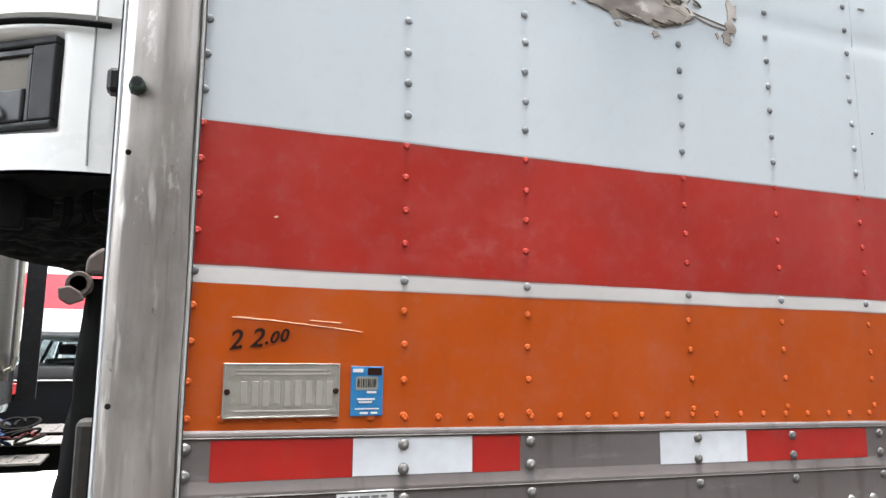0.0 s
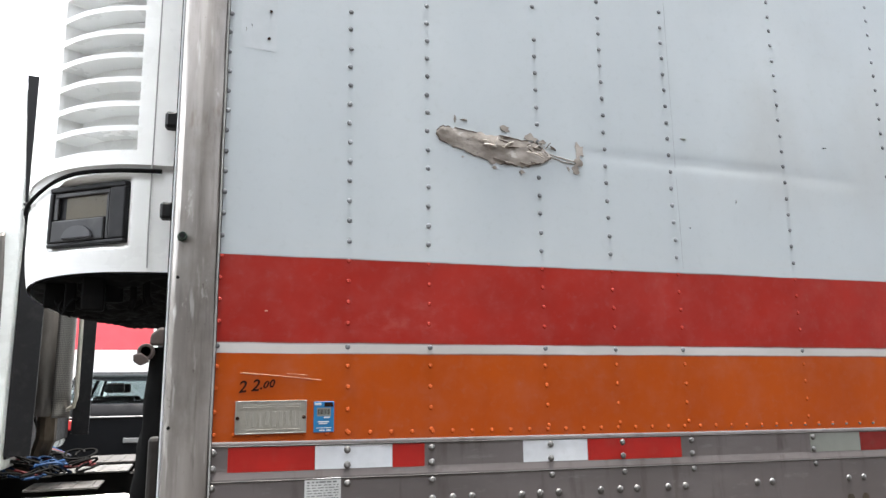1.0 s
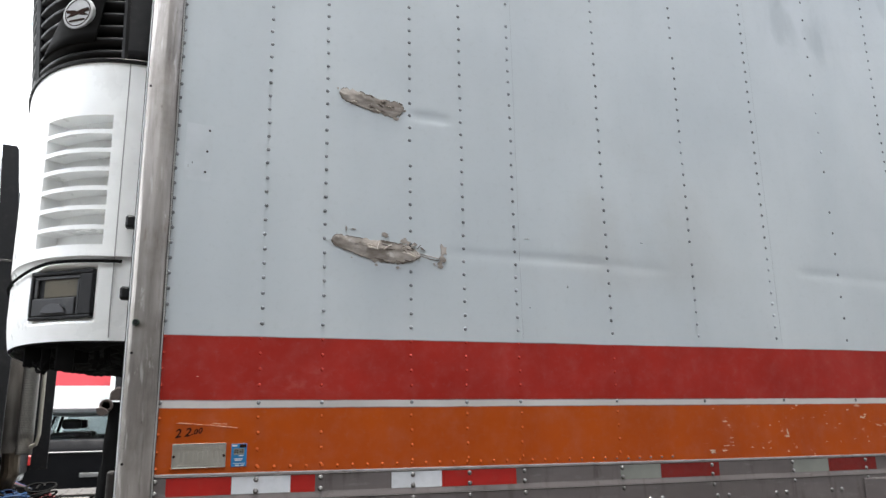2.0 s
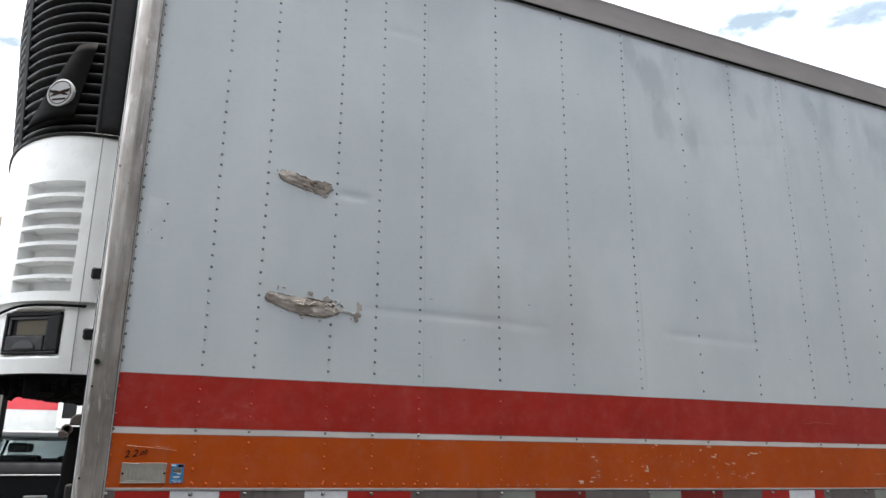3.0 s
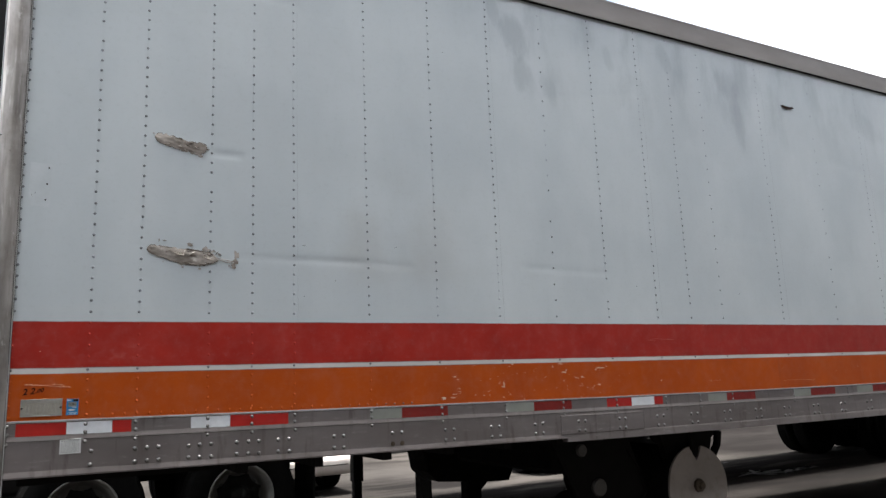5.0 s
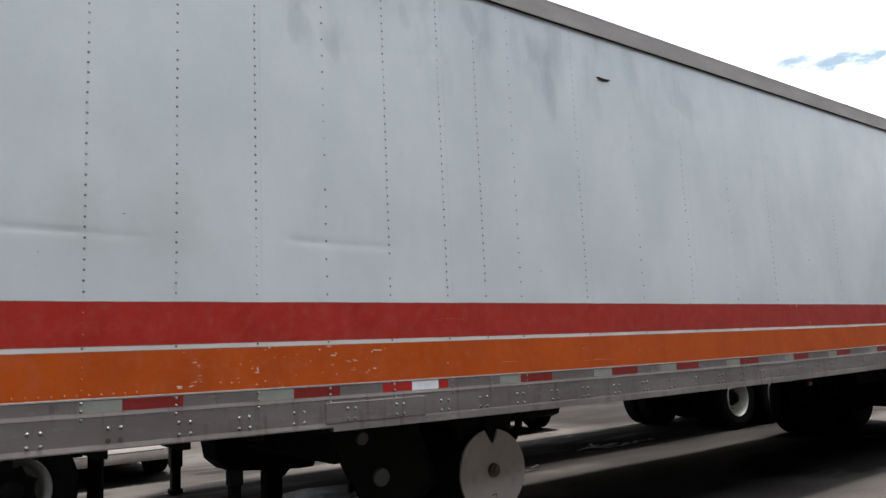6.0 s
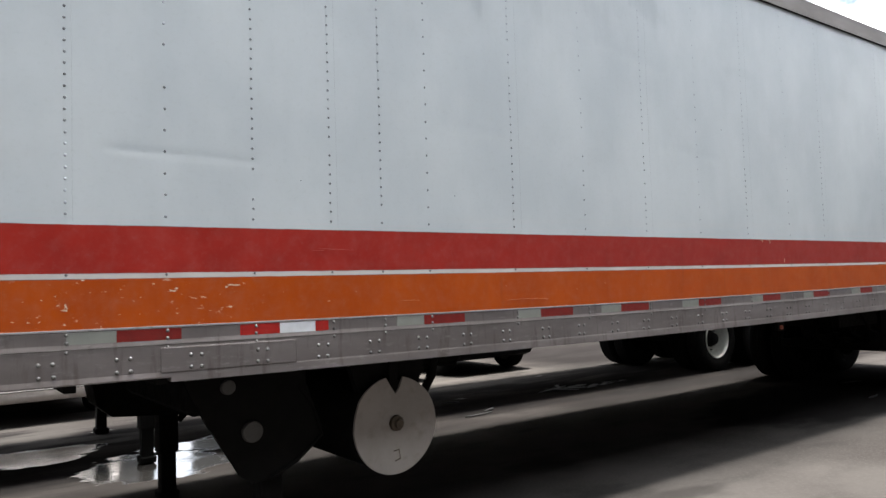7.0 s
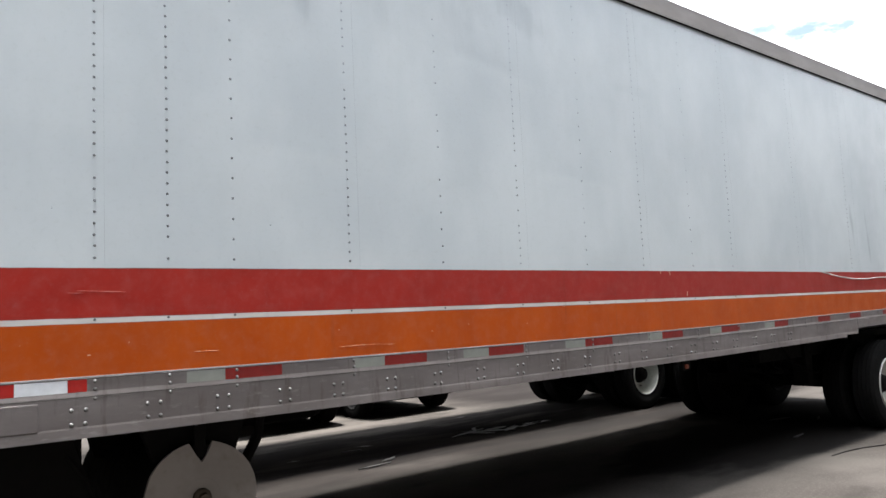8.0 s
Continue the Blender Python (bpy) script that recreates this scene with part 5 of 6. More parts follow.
for k in range(3):
    part("fairing_rib", tube([(-1.0, TY0 + 0.04 + 0.05 * k, 0.854), (-0.34, TY0 + 0.04 + 0.05 * k, 0.854)], 0.008, 6), CAB_WHITE, fair)
for x in (0.565, 1.885):
    wheel(tractor, x, TY0 + 0.15, 0.507, RIM_GREY)
    wheel(tractor, x, TY0 + 0.48, 0.507, RIM_GREY, True, bare=True)
    wheel(tractor, x, TY1 - 0.15, 0.507, RIM_WHITE, True)
    # dark rim instead of white: shade painted in
    wheel(tractor, x, TY1 - 0.48, 0.507, DARK_STEEL, bare=True)
    part("axle", lathe([(0.08, TY0 + 0.3), (0.08, TY1 - 0.3)], 16, "Y", (x, 0, 0.507), True), DARK_STEEL, tractor)
    part("axle_bowl", lathe([(0.0, 3.98), (0.15, 4.02), (0.2, 4.2), (0.15, 4.38), (0.0, 4.42)], 20, "Y", (x, 0, 0.507), True), DARK_STEEL, tractor)
wheel(tractor, -4.0, TY0 + 0.2, 0.507, RIM_WHITE)
wheel(tractor, -4.0, TY1 - 0.2, 0.507, RIM_WHITE, True)
part("fifth_wheel", prism([(0.62, 3.75), (1.3, 3.70), (1.62, 3.85), (1.62, 4.1), (1.2, 4.2), (1.62, 4.3), (1.62, 4.57), (1.3, 4.72), (0.62, 4.67)], 1.06, 1.12, "Z"), DARK_STEEL, tractor)
part("fifth_wheel_stand", box(0.85, 1.25, 3.8, 4.6, 0.92, 1.065, 0.01), DARK_STEEL, tractor)
for y in (TY0 + 0.02, TY1 - 0.62):
    part("mud_flap", box(2.565, 2.58, y, y + 0.6, 0.10, 0.80, 0.003), RUBBER, tractor, "black rubber mud flap")
    part("flap_hanger", box(2.505, 2.595, y, y + 0.62, 0.79, 0.84, 0.006), DARK_STEEL, tractor)
part("tail_lamp", box(2.55, 2.58, 3.5, 3.66, 0.72, 0.82, 0.01), LAMP_RED, tractor)
rh = random.Random(17)
for k in range(34):
    m = (HOSE_BLUE, RUBBER, HOSE_RED, RUBBER)[k % 4]
    cx, cy, rr, tl = rh.uniform(-1.12, -0.62), rh.uniform(3.06, 3.50), rh.uniform(0.035, 0.085), rh.uniform(-0.9, 0.9)
    tw, ph = rh.uniform(0.4, 1.3), rh.uniform(0, 6)
    pts = [(cx + rr * math.cos(a) + 0.012 * a, cy + rr * math.sin(a) * math.cos(tw), 0.975 + 0.018 * (k % 6) + 0.6 * rr * (1 + math.sin(a + ph)) * math.sin(tw) * 0.8) for a in lin(0, rh.uniform(5, 11), 40)]
    part("air_hose", tube(pts, 0.008, 6), m, tractor, "coiled air hose")
for k in range(3):
    part("air_hose", tube([(-1.04, 3.6 + 0.1 * k, 1.7), (-0.98, 3.6 + 0.1 * k, 1.35 - 0.05 * k), (-0.9, 3.62 + 0.1 * k, 1.12), (-0.75, 3.7, 1.06)], 0.012, 6), (BLACK_PL, HOSE_RED, HOSE_BLUE)[k], tractor)


tractor.location += Vector((-0.067, 0.37, 0.0))

# ---- parked cars ----
def car(at, length, height, paint, label, belt=0.98, glass_from=0.16, glass_to=0.80, clear=0.22, lean=0.13, hood=0.10, pane=None, roof_tone=None, front=0.19):
    """A car seen from its side: x along its length, near side at y = at.y."""
    x0, y0 = at
    w = 1.75
    pane = pane or CAR_GLASS
    c = thing("parked_car", (x0 + length / 2, y0 + w / 2, 0), label, "car", "cars parked in a row")
    L = length
    fx, rx = x0 + front * L, x0 + 0.80 * L
    R = 0.38

    def arch(cx):
        return [(cx + R * math.cos(a), 0.33 + R * math.sin(a)) for a in lin(math.pi, 0, 11)]
    low = [(x0 + 0.02, clear + 0.1), (fx - R, clear)] + arch(fx) + [(fx + R, clear), (rx - R, clear)] + arch(rx) + [(rx + R, clear), (x0 + L - 0.03, clear + 0.12)]
    body = low + [(x0 + L, belt - 0.25), (x0 + L - 0.05, belt), (x0 + L * 0.9, belt + 0.02), (x0 + hood * L, belt), (x0 + 0.2 * hood * L, belt - 0.12), (x0, 0.5)]
    part("body", prism(body, y0, y0 + w, bevel=0.03), paint, c, smooth=40)
    g0, g1 = x0 + glass_from * L, x0 + glass_to * L
    cabin = [(g0, belt), (g0 + lean * L, height - 0.02), (g0 + (lean + 0.07) * L, height), (g1 - 0.12 * L, height), (g1 - 0.06 * L, height - 0.04), (g1 + 0.05 * L, belt)]

    def lean_y(z, side):
        k = 0.04 + 0.16 * (z - belt) / (height - belt)
        return y0 + k if side == 0 else y0 + w - k
    roof = cabin[1:5]
    part("roof", prism(roof + [(roof[-1][0] - 0.02, height - 0.10), (roof[0][0] + 0.02, height - 0.10)], y0 + 0.19, y0 + w - 0.19, bevel=0.02), roof_tone or paint, c)
    for side in (0, 1):
        for (xa, xb, wd) in ((g0, g0 + lean * L, 0.06), (g0 + 0.37 * (g1 - g0), g0 + 0.375 * (g1 - g0), 0.05), (g0 + 0.65 * (g1 - g0), g0 + 0.645 * (g1 - g0), 0.05), (g1 + 0.05 * L, g1 - 0.09 * L, 0.06)):
            bm = bmesh.new()
            q = []
            for x, z in ((xa - wd, belt - 0.02), (xa + wd, belt - 0.02), (xb + wd, height - 0.05), (xb - wd * 0.4, height - 0.05)):
                q.append((bm.verts.new((x, lean_y(z, side) - 0.02, z)), bm.verts.new((x, lean_y(z, side) + 0.02, z))))
            bm.faces.new([v[0] for v in q])
            bm.faces.new([v[1] for v in q][::-1])
            for i in range(4):
                j = (i + 1) % 4
                bm.faces.new((q[i][0], q[j][0], q[j][1], q[i][1]))
            part("pillar", bm, paint, c)
    for f in (0.28, 0.58):
        for yy in (y0 + 0.25, y0 + w - 0.75):
            part("seat", box(g0 + f * (g1 - g0), g0 + f * (g1 - g0) + 0.14, yy, yy + 0.5, belt - 0.1, belt + (0.62 if height < 1.6 else 0.2) * (height - belt), 0.04, 2), BLACK_PL, c)
            part("headrest", box(g0 + f * (g1 - g0) + 0.02, g0 + f * (g1 - g0) + 0.12, yy + 0.13, yy + 0.37, belt + 0.12, belt + 0.62 * (height - belt), 0.04, 3), BLACK_PL, c)
    wz0, wz1 = belt + 0.04, height - 0.09
    for a, b in ((0.08, 0.36), (0.385, 0.635), (0.665, 0.93)):
        for side in (0, 1):
            xa, xb = g0 + a * (g1 - g0), g0 + b * (g1 - g0)
            sk = L * (0.75 * lean if a < 0.2 else 0.0)
            sk2 = 0.0 if b < 0.8 else 0.08 * L
            bm = bmesh.new()
            vs = [bm.verts.new((x, lean_y(z, side), z)) for x, z in ((xa, wz0), (xa + sk, wz1), (xb - sk2, wz1), (xb, wz0))]
            bm.faces.new(vs)
            ext2 = bmesh.ops.extrude_face_region(bm, geom=bm.faces[:])
            bmesh.ops.translate(bm, vec=(0, 0.006, 0), verts=[v for v in ext2["geom"] if isinstance(v, bmesh.types.BMVert)])
            win = part("side_window", bm, pane, c, "tinted side window")
            win.visible_shadow = False
    for xa, xb in ((g0 - 0.01, g0 + lean * L - 0.01), (g1 + 0.05 * L + 0.01, g1 - 0.06 * L + 0.01)):
        bm = bmesh.new()
        vs = [bm.verts.new(p) for p in ((xa, y0 + 0.10, belt), (xa, y0 + w - 0.10, belt), (xb, y0 + w - 0.24, height - 0.07), (xb, y0 + 0.24, height - 0.07))]
        bm.faces.new(vs)
        ext2 = bmesh.ops.extrude_face_region(bm, geom=bm.faces[:])
        bmesh.ops.translate(bm, vec=(0.006, 0, 0), verts=[v for v in ext2["geom"] if isinstance(v, bmesh.types.BMVert)])
        win = part("windscreen", bm, pane, c, "tinted windscreen")
        win.visible_shadow = False
    for yy in (y0 + 0.10, y0 + w - 0.45):
        part("headlight", box(x0 - 0.012, x0 + 0.05, yy, yy + 0.35, 0.60, 0.72, 0.02, 2), CAR_GLASS, c)
    part("grille", box(x0 - 0.012, x0 + 0.02, y0 + 0.55, y0 + w - 0.55, 0.58, 0.70, 0.01), BLACK_PL, c)
    part("bumper_trim", box(x0 - 0.136, x0 - 0.122, y0 + 0.16, y0 + w - 0.16, 0.40, 0.415, 0.003), DECK, c)
    part("trim_strip", box(x0 + 0.1, x0 + L - 0.1, y0 - 0.012, y0 + 0.006, belt - 0.20, belt - 0.165, 0.004), DECK, c)
    part("sill", box(fx + R, rx - R, y0 - 0.008, y0 + 0.05, clear - 0.02, clear + 0.06, 0.008), BLACK_PL, c)
    for q, d in ((x0 - 0.13, 0.18), (x0 + L - 0.03, 0.16)):
        part("bumper", box(q, q + d, y0 + 0.05, y0 + w - 0.05, 0.27, 0.53, 0.075, 4), paint, c, smooth=40)
    for cx in (fx, rx):
        for cy, fl in ((y0 + 0.13, False), (y0 + w - 0.13, True)):
            wheel(c, cx, cy, 0.33, DECK, fl, 0.65, bare=True)
    c.rotation_euler.z = radians(90)
    return c


def park(mid, near, length, height, paint, label, **more):
    """Parks a car nose on to the trailer: the middle of its nose at (mid, near)."""
    return car((mid - length / 2, near + length / 2 - 0.875), length, height, paint, label, **more)


# paler roof colour stands in for sky reflected by the dark roof
suv = park(-0.62, 7.6, 4.5, 1.76, CAR_DARK, "dark grey sport utility car parked on the yard", belt=1.36, glass_from=0.03, glass_to=0.85, clear=0.3, lean=0.05, hood=0.02, pane=CLEAR,
           roof_tone=coat("roof_sky_sheen", (0.14, 0.14, 0.145), 0.35, (0.1, 0.1, 0.1), 0.3, 4))
for z0, z1, xa, xb, out, mat, nm in ((1.205, 1.222, -1.36, 0.12, 0.012, GREY_INK, "trim_strip"), (0.92, 0.975, -0.76, -0.50, 0.010, GREY_INK, "blank_plate"), (1.08, 1.19, -1.44, -1.20, 0.02, LAMP_RED, "tail_lamp"), (1.08, 1.19, -0.04, 0.20, 0.02, LAMP_RED, "tail_lamp")):
    ob = new(nm, mesh_of(box(xa, xb, 7.6 - out, 7.64, z0, z1, 0.006)))
    ob.data.materials.append(mat)
    ob.parent = suv
    ob.matrix_parent_inverse = suv.matrix_basis.inverted()
park(3.30, 6.5, 4.35, 1.45, CAR_SILVER, "beige silver saloon car parked beside a puddle", belt=0.86)
park(7.85, 6.1, 4.2, 1.42, CAR_DARK, "black saloon car parked on the yard", belt=0.86, front=0.11)
park(9.98, 6.1, 4.2, 1.42, CAR_DARK, "black saloon car parked on the yard", belt=0.86, front=0.11)

# ---- box trailer coupled to the white tractor, alongside ----
beside = thing("box_trailer", (7.0, 4.6, 0), "white box trailer with pale wheels standing alongside, coupled to the tractor", "trailer")
part("box_body", box(0.25, 14.0, 3.36, 5.45, 1.18, 3.9, 0.03), CAB_WHITE, beside)
part("bottom_rail", box(0.27, 13.98, 3.345, 3.375, 1.10, 1.24, 0.006), ALU, beside)
part("bottom_rail", box(0.27, 13.98, 5.435, 5.465, 1.10, 1.24, 0.006), ALU, beside)
part("under_frame", box(0.4, 13.9, 3.95, 4.85, 0.98, 1.18, 0.02), DARK_STEEL, beside)
for lx, ly in ((3.71, 3.46), (3.71, 5.30)):
    lg = part("landing_leg", box(lx - 0.065, lx + 0.065, ly - 0.065, ly + 0.065, 0.30, 1.12, 0.008), DARK_STEEL, beside, "black square landing leg")
    part("inner_tube", box(lx - 0.05, lx + 0.05, ly - 0.05, ly + 0.05, 0.06, 0.31, 0.006), DARK_STEEL, lg)
    part("sand_shoe", box(lx - 0.07, lx + 0.07, ly - 0.07, ly + 0.07, 0.0, 0.06, 0.012), RUBBER, lg)
part("leg_brace", box(3.68, 3.74, 3.5, 5.25, 0.86, 0.93, 0.006), DARK_STEEL, beside)
for x in (12.35, 13.60):
    wheel(beside, x, 3.50, 0.507, RIM_WHITE)
    wheel(beside, x, 3.83, 0.507, RIM_WHITE, True, bare=True)
    wheel(beside, x, 5.31, 0.507, RIM_WHITE, True)
    # inner rim coloured for the shade it sits in
    wheel(beside, x, 4.98, 0.507, DARK_STEEL, bare=True)
    part("axle", lathe([(0.07, 3.5), (0.07, 5.3)], 16, "Y", (x, 0, 0.507), True), DARK_STEEL, beside)
part("slider_frame", box(11.4, 13.9, 3.98, 4.82, 0.72, 0.99, 0.02), DARK_STEEL, beside)

# ---- white box trailer with a red band, far behind ----
far = thing("far_trailer", (-2.0, 13.3, 0), "white box trailer with a broad red band standing behind the cars", "trailer")
part("body", box(-9.0, 2.6, 12.0, 14.5, 1.0, 3.9, 0.02), CAB_WHITE, far)
part("red_band", box(-9.01, 2.61, 11.994, 12.02, 2.2, 2.75, 0.004), RED_PAINT, far)
part("bottom_rail", box(-9.0, 2.6, 11.985, 12.03, 0.95, 1.06, 0.006), ALU, far)
part("cooling_box", box(-0.70, -0.26, 11.6, 11.994, 1.86, 2.80, 0.03), CAB_WHITE, far)
part("cooling_box_vent", box(-0.62, -0.40, 11.59, 11.604, 2.05, 2.35, 0.01), BLACK_PL, far)
for x in (-8.0, -6.75):
    wheel(far, x, 12.15, 0.507, RIM_WHITE)
    wheel(far, x, 14.35, 0.507, RIM_WHITE, True)
for y in (12.3, 14.1):
    part("landing_leg", box(0.3, 0.42, y, y + 0.12, 0.0, 1.0, 0.008), DARK_STEEL, far)

# ---- small things on the trailer's side ----
def sheet_for(x):
    for i, b in enumerate(SEAMS[1:]):
        if x < b:
            return sheets[i]
    return sheets[-1]


def face_y(x, z):
    return skin_y(x, z) - 0.0012


def ragged(cx, cz, w, h, seed, n=14, rough=0.35, turn=0.0):
    """An irregular flat outline."""
    r = random.Random(seed)
    out = []
    for k in range(n):
        a = 2 * math.pi * k / n
        q = 1 + r.uniform(-rough, rough)
        px_, pz_ = 0.5 * w * q * math.cos(a), 0.5 * h * q * math.sin(a)
        out.append((cx + px_ * math.cos(turn) - pz_ * math.sin(turn), cz + px_ * math.sin(turn) + pz_ * math.cos(turn)))
    return out


def flake(name, outline, mat, owner, label="", proud=0.0016, base=None):
    cx = sum(p[0] for p in outline) / len(outline)
    cz = sum(p[1] for p in outline) / len(outline)
    y = face_y(cx, cz) if base is None else base
    return part(name, prism(outline, y - proud + 0.0008, y + 0.002), mat, owner, label)


def scuff(name, line, seed, owner, label):
    """A long torn patch: (x, z, half width) along its middle, with wrinkles that stand proud."""
    r = random.Random(seed)
    n = 44
    rows = []
    for i in range(n):
        t = i / (n - 1) * (len(line) - 1)
        k = min(int(t), len(line) - 2)
        f = t - k
        rows.append([line[k][j] * (1 - f) + line[k + 1][j] * f for j in range(3)])
    edge = [(1 + 0.30 * noise.noise(Vector((i * 0.55, seed, 0))) + 0.16 * noise.noise(Vector((i * 1.37, seed, 4))), 1 + 0.38 * noise.noise(Vector((i * 0.6, seed + 9, 0)))) for i in range(n)]

    def f(i, v):
        x, z, w = rows[i]
        up, dn = edge[i]
        q = v * (w * (up if v > 0 else dn))
        lift = (0.0012 + 0.0035 * max(0.0, noise.noise(Vector((x * 26, z * 60 + v * 2.2, seed))) + 0.15)) * (1 - abs(v) ** 3)
        return (x + 0.12 * q, face_y(x, z) - lift, z + q)
    ob = part(name, grid_mesh(range(n), [-1, -0.85, -0.65, -0.4, -0.2, 0, 0.2, 0.4, 0.65, 0.85, 1], f), SCUFF, owner, label)
    # dark curled edge, broken into lengths
    for v in (-0.97, 0.97):
        i = r.randint(0, 2)
        while i < n - 3:
            j = min(n - 1, i + r.randint(5, 11))
            part("torn_strand", tube([f(k, v) for k in range(i, j + 1)], r.uniform(0.0009, 0.0017), 5), STRAND, ob)
            i = j + r.randint(1, 5 if v > 0 else 3)
    return ob


s0 = sheets[0]
pa = scuff("torn_patch", [(0.532, 2.144, 0.004), (0.545, 2.143, 0.020), (0.58, 2.136, 0.026), (0.63, 2.124, 0.032), (0.70, 2.112, 0.038), (0.76, 2.108, 0.040), (0.81, 2.108, 0.034), (0.84, 2.106, 0.020), (0.862, 2.104, 0.003)], 3, s0, "torn grey-brown residue of an old patch")
pb = scuff("torn_patch", [(0.552, 2.702, 0.004), (0.565, 2.699, 0.022), (0.60, 2.69, 0.028), (0.66, 2.676, 0.030), (0.72, 2.664, 0.029), (0.765, 2.660, 0.034), (0.79, 2.665, 0.022), (0.80, 2.667, 0.003)], 7, s0, "torn grey-brown residue of an old patch")
for k, (x, z, w, h, tn) in enumerate(((0.950, 2.130, 0.024, 0.044, 0.0), (0.948, 2.098, 0.026, 0.024, 0.0), (0.938, 2.073, 0.022, 0.032, -0.4), (0.728, 2.172, 0.026, 0.020, 0), (0.795, 2.155, 0.034, 0.020, 0.3), (0.815, 2.150, 0.022, 0.014, 0),
                                      (0.838, 2.145, 0.018, 0.012, 0), (0.868, 2.130, 0.014, 0.008, 0), (0.585, 2.187, 0.006, 0.016, 0), (0.61, 2.186, 0.022, 0.004, 0), (0.915, 2.075, 0.006, 0.014, 0.4),
                                      (0.695, 2.062, 0.012, 0.008, 0), (0.775, 2.055, 0.014, 0.010, 0), (0.605, 2.083, 0.006, 0.004, 0), (0.768, 2.625, 0.022, 0.012, 0.2), (0.803, 2.662, 0.014, 0.008, 0.3), (0.546, 2.715, 0.006, 0.008, 0))):
    flake("residue_flake", ragged(x, z, w, h, 40 + k, 12, 0.4, tn), SCUFF, s0)
for pts in ([(0.86, 2.112), (0.90, 2.104), (0.935, 2.098)], [(0.862, 2.105), (0.90, 2.094), (0.935, 2.090)]):
    part("scrape_line", tube([(x, face_y(x, z) + 0.0006, z) for x, z in pts], 0.0016, 5), SCUFF, s0)
for x0, z0, x1, z1, wd in ((0.665, 2.122, 0.70, 2.117, 0.0022), (0.695, 2.118, 0.703, 2.145, 0.002), (0.72, 2.118, 0.75, 2.137, 0.002), (0.79, 2.112, 0.84, 2.098, 0.002)):
    part("torn_edge", tube([(x0, face_y(x0, z0) - 0.005, z0), ((x0 + x1) / 2, face_y(x0, z0) - 0.0075, (z0 + z1) / 2 + 0.002), (x1, face_y(x1, z1) - 0.005, z1)], wd, 5), TORN, pa)
rt = random.Random(77)
for k in range(26):
    # ragged dark strands, thickest at the torn end
    x, z = (rt.gauss(0.825, 0.018), rt.gauss(2.124, 0.014)) if k < 15 else ((rt.uniform(0.70, 0.82), 2.081 + rt.gauss(0, 0.003)) if k < 20 else (rt.uniform(0.55, 0.78), 2.135 + rt.gauss(0, 0.008)))
    an = rt.uniform(-0.9, 0.9) if k < 15 else rt.uniform(-0.25, 0.05)
    ln = rt.uniform(0.004, 0.012) if k < 15 else rt.uniform(0.008, 0.02)
    y = face_y(x, z)
    part("torn_strand", tube([(x - ln * math.cos(an), y - 0.001, z - ln * math.sin(an)), (x, y - 0.0035, z + rt.uniform(-0.003, 0.003)), (x + ln * math.cos(an), y - 0.001, z + ln * math.sin(an))], rt.uniform(0.0009, 0.0018), 5), STRAND if k % 3 else TORN, pa)
for k in range(12):
    # the same on the upper patch
    x, z = rt.uniform(0.60, 0.79), rt.gauss(2.672, 0.014)
    an = rt.uniform(-0.5, 0.2)
    ln = rt.uniform(0.005, 0.014)
    y = face_y(x, z)
    part("torn_strand", tube([(x - ln * math.cos(an), y - 0.002, z - ln * math.sin(an)), (x, y - 0.004, z + rt.uniform(-0.003, 0.003)), (x + ln * math.cos(an), y - 0.002, z + ln * math.sin(an))], rt.uniform(0.0009, 0.0018), 5), STRAND if k % 3 else TORN, pb)


# small holes and marks in the white
for x, z in ((0.108, 2.49), (0.103, 2.415), (0.10, 2.342)):
    part("screw_hole", lathe([(0.0, -0.0012), (0.0036, -0.0012), (0.0040, 0.001)], 10, "Y", (x, face_y(x, z), z), True), INK, s0)
for k, (x, z, w, h) in enumerate(((0.045, 2.36, 0.003, 0.018), (0.058, 2.372, 0.003, 0.012), (1.30, 2.20, 0.03, 0.004), (1.83, 2.22, 0.03, 0.004),
                                  (1.47, 2.02, 0.006, 0.016), (1.30, 1.93, 0.008, 0.005), (2.18, 3.45, 0.012, 0.006), (3.6, 2.05, 0.006, 0.006), (7.4, 2.7, 0.02, 0.012), (4.6, 2.02, 0.012, 0.006))):
    flake("nick", ragged(x, z, 0.6 * w, 0.6 * h, 90 + k, 9), DARK_STEEL if k % 2 else TAPE_OLD, sheet_for(x))
flake("plate_mark", [(0.032, 2.312), (0.118, 2.308), (0.121, 2.508), (0.034, 2.512)], coat("cleaner_white_patch", (0.455, 0.49, 0.508), 0.45, (0.42, 0.45, 0.47), 0.5, 8), s0, "paler square where a plate was removed", proud=0.0003)
gash = flake("gash", [(5.345, 3.592), (5.37, 3.602), (5.41, 3.598), (5.46, 3.597), (5.50, 3.602), (5.515, 3.592), (5.48, 3.580), (5.43, 3.572), (5.38, 3.578)], INK, sheet_for(5.4), "black torn gash")
part("gash_lip", tube([(5.36, face_y(5.4, 3.6) - 0.001, 3.574), (5.42, face_y(5.4, 3.6) - 0.003, 3.567), (5.49, face_y(5.4, 3.6) - 0.001, 3.576)], 0.002, 6), ALU, gash)

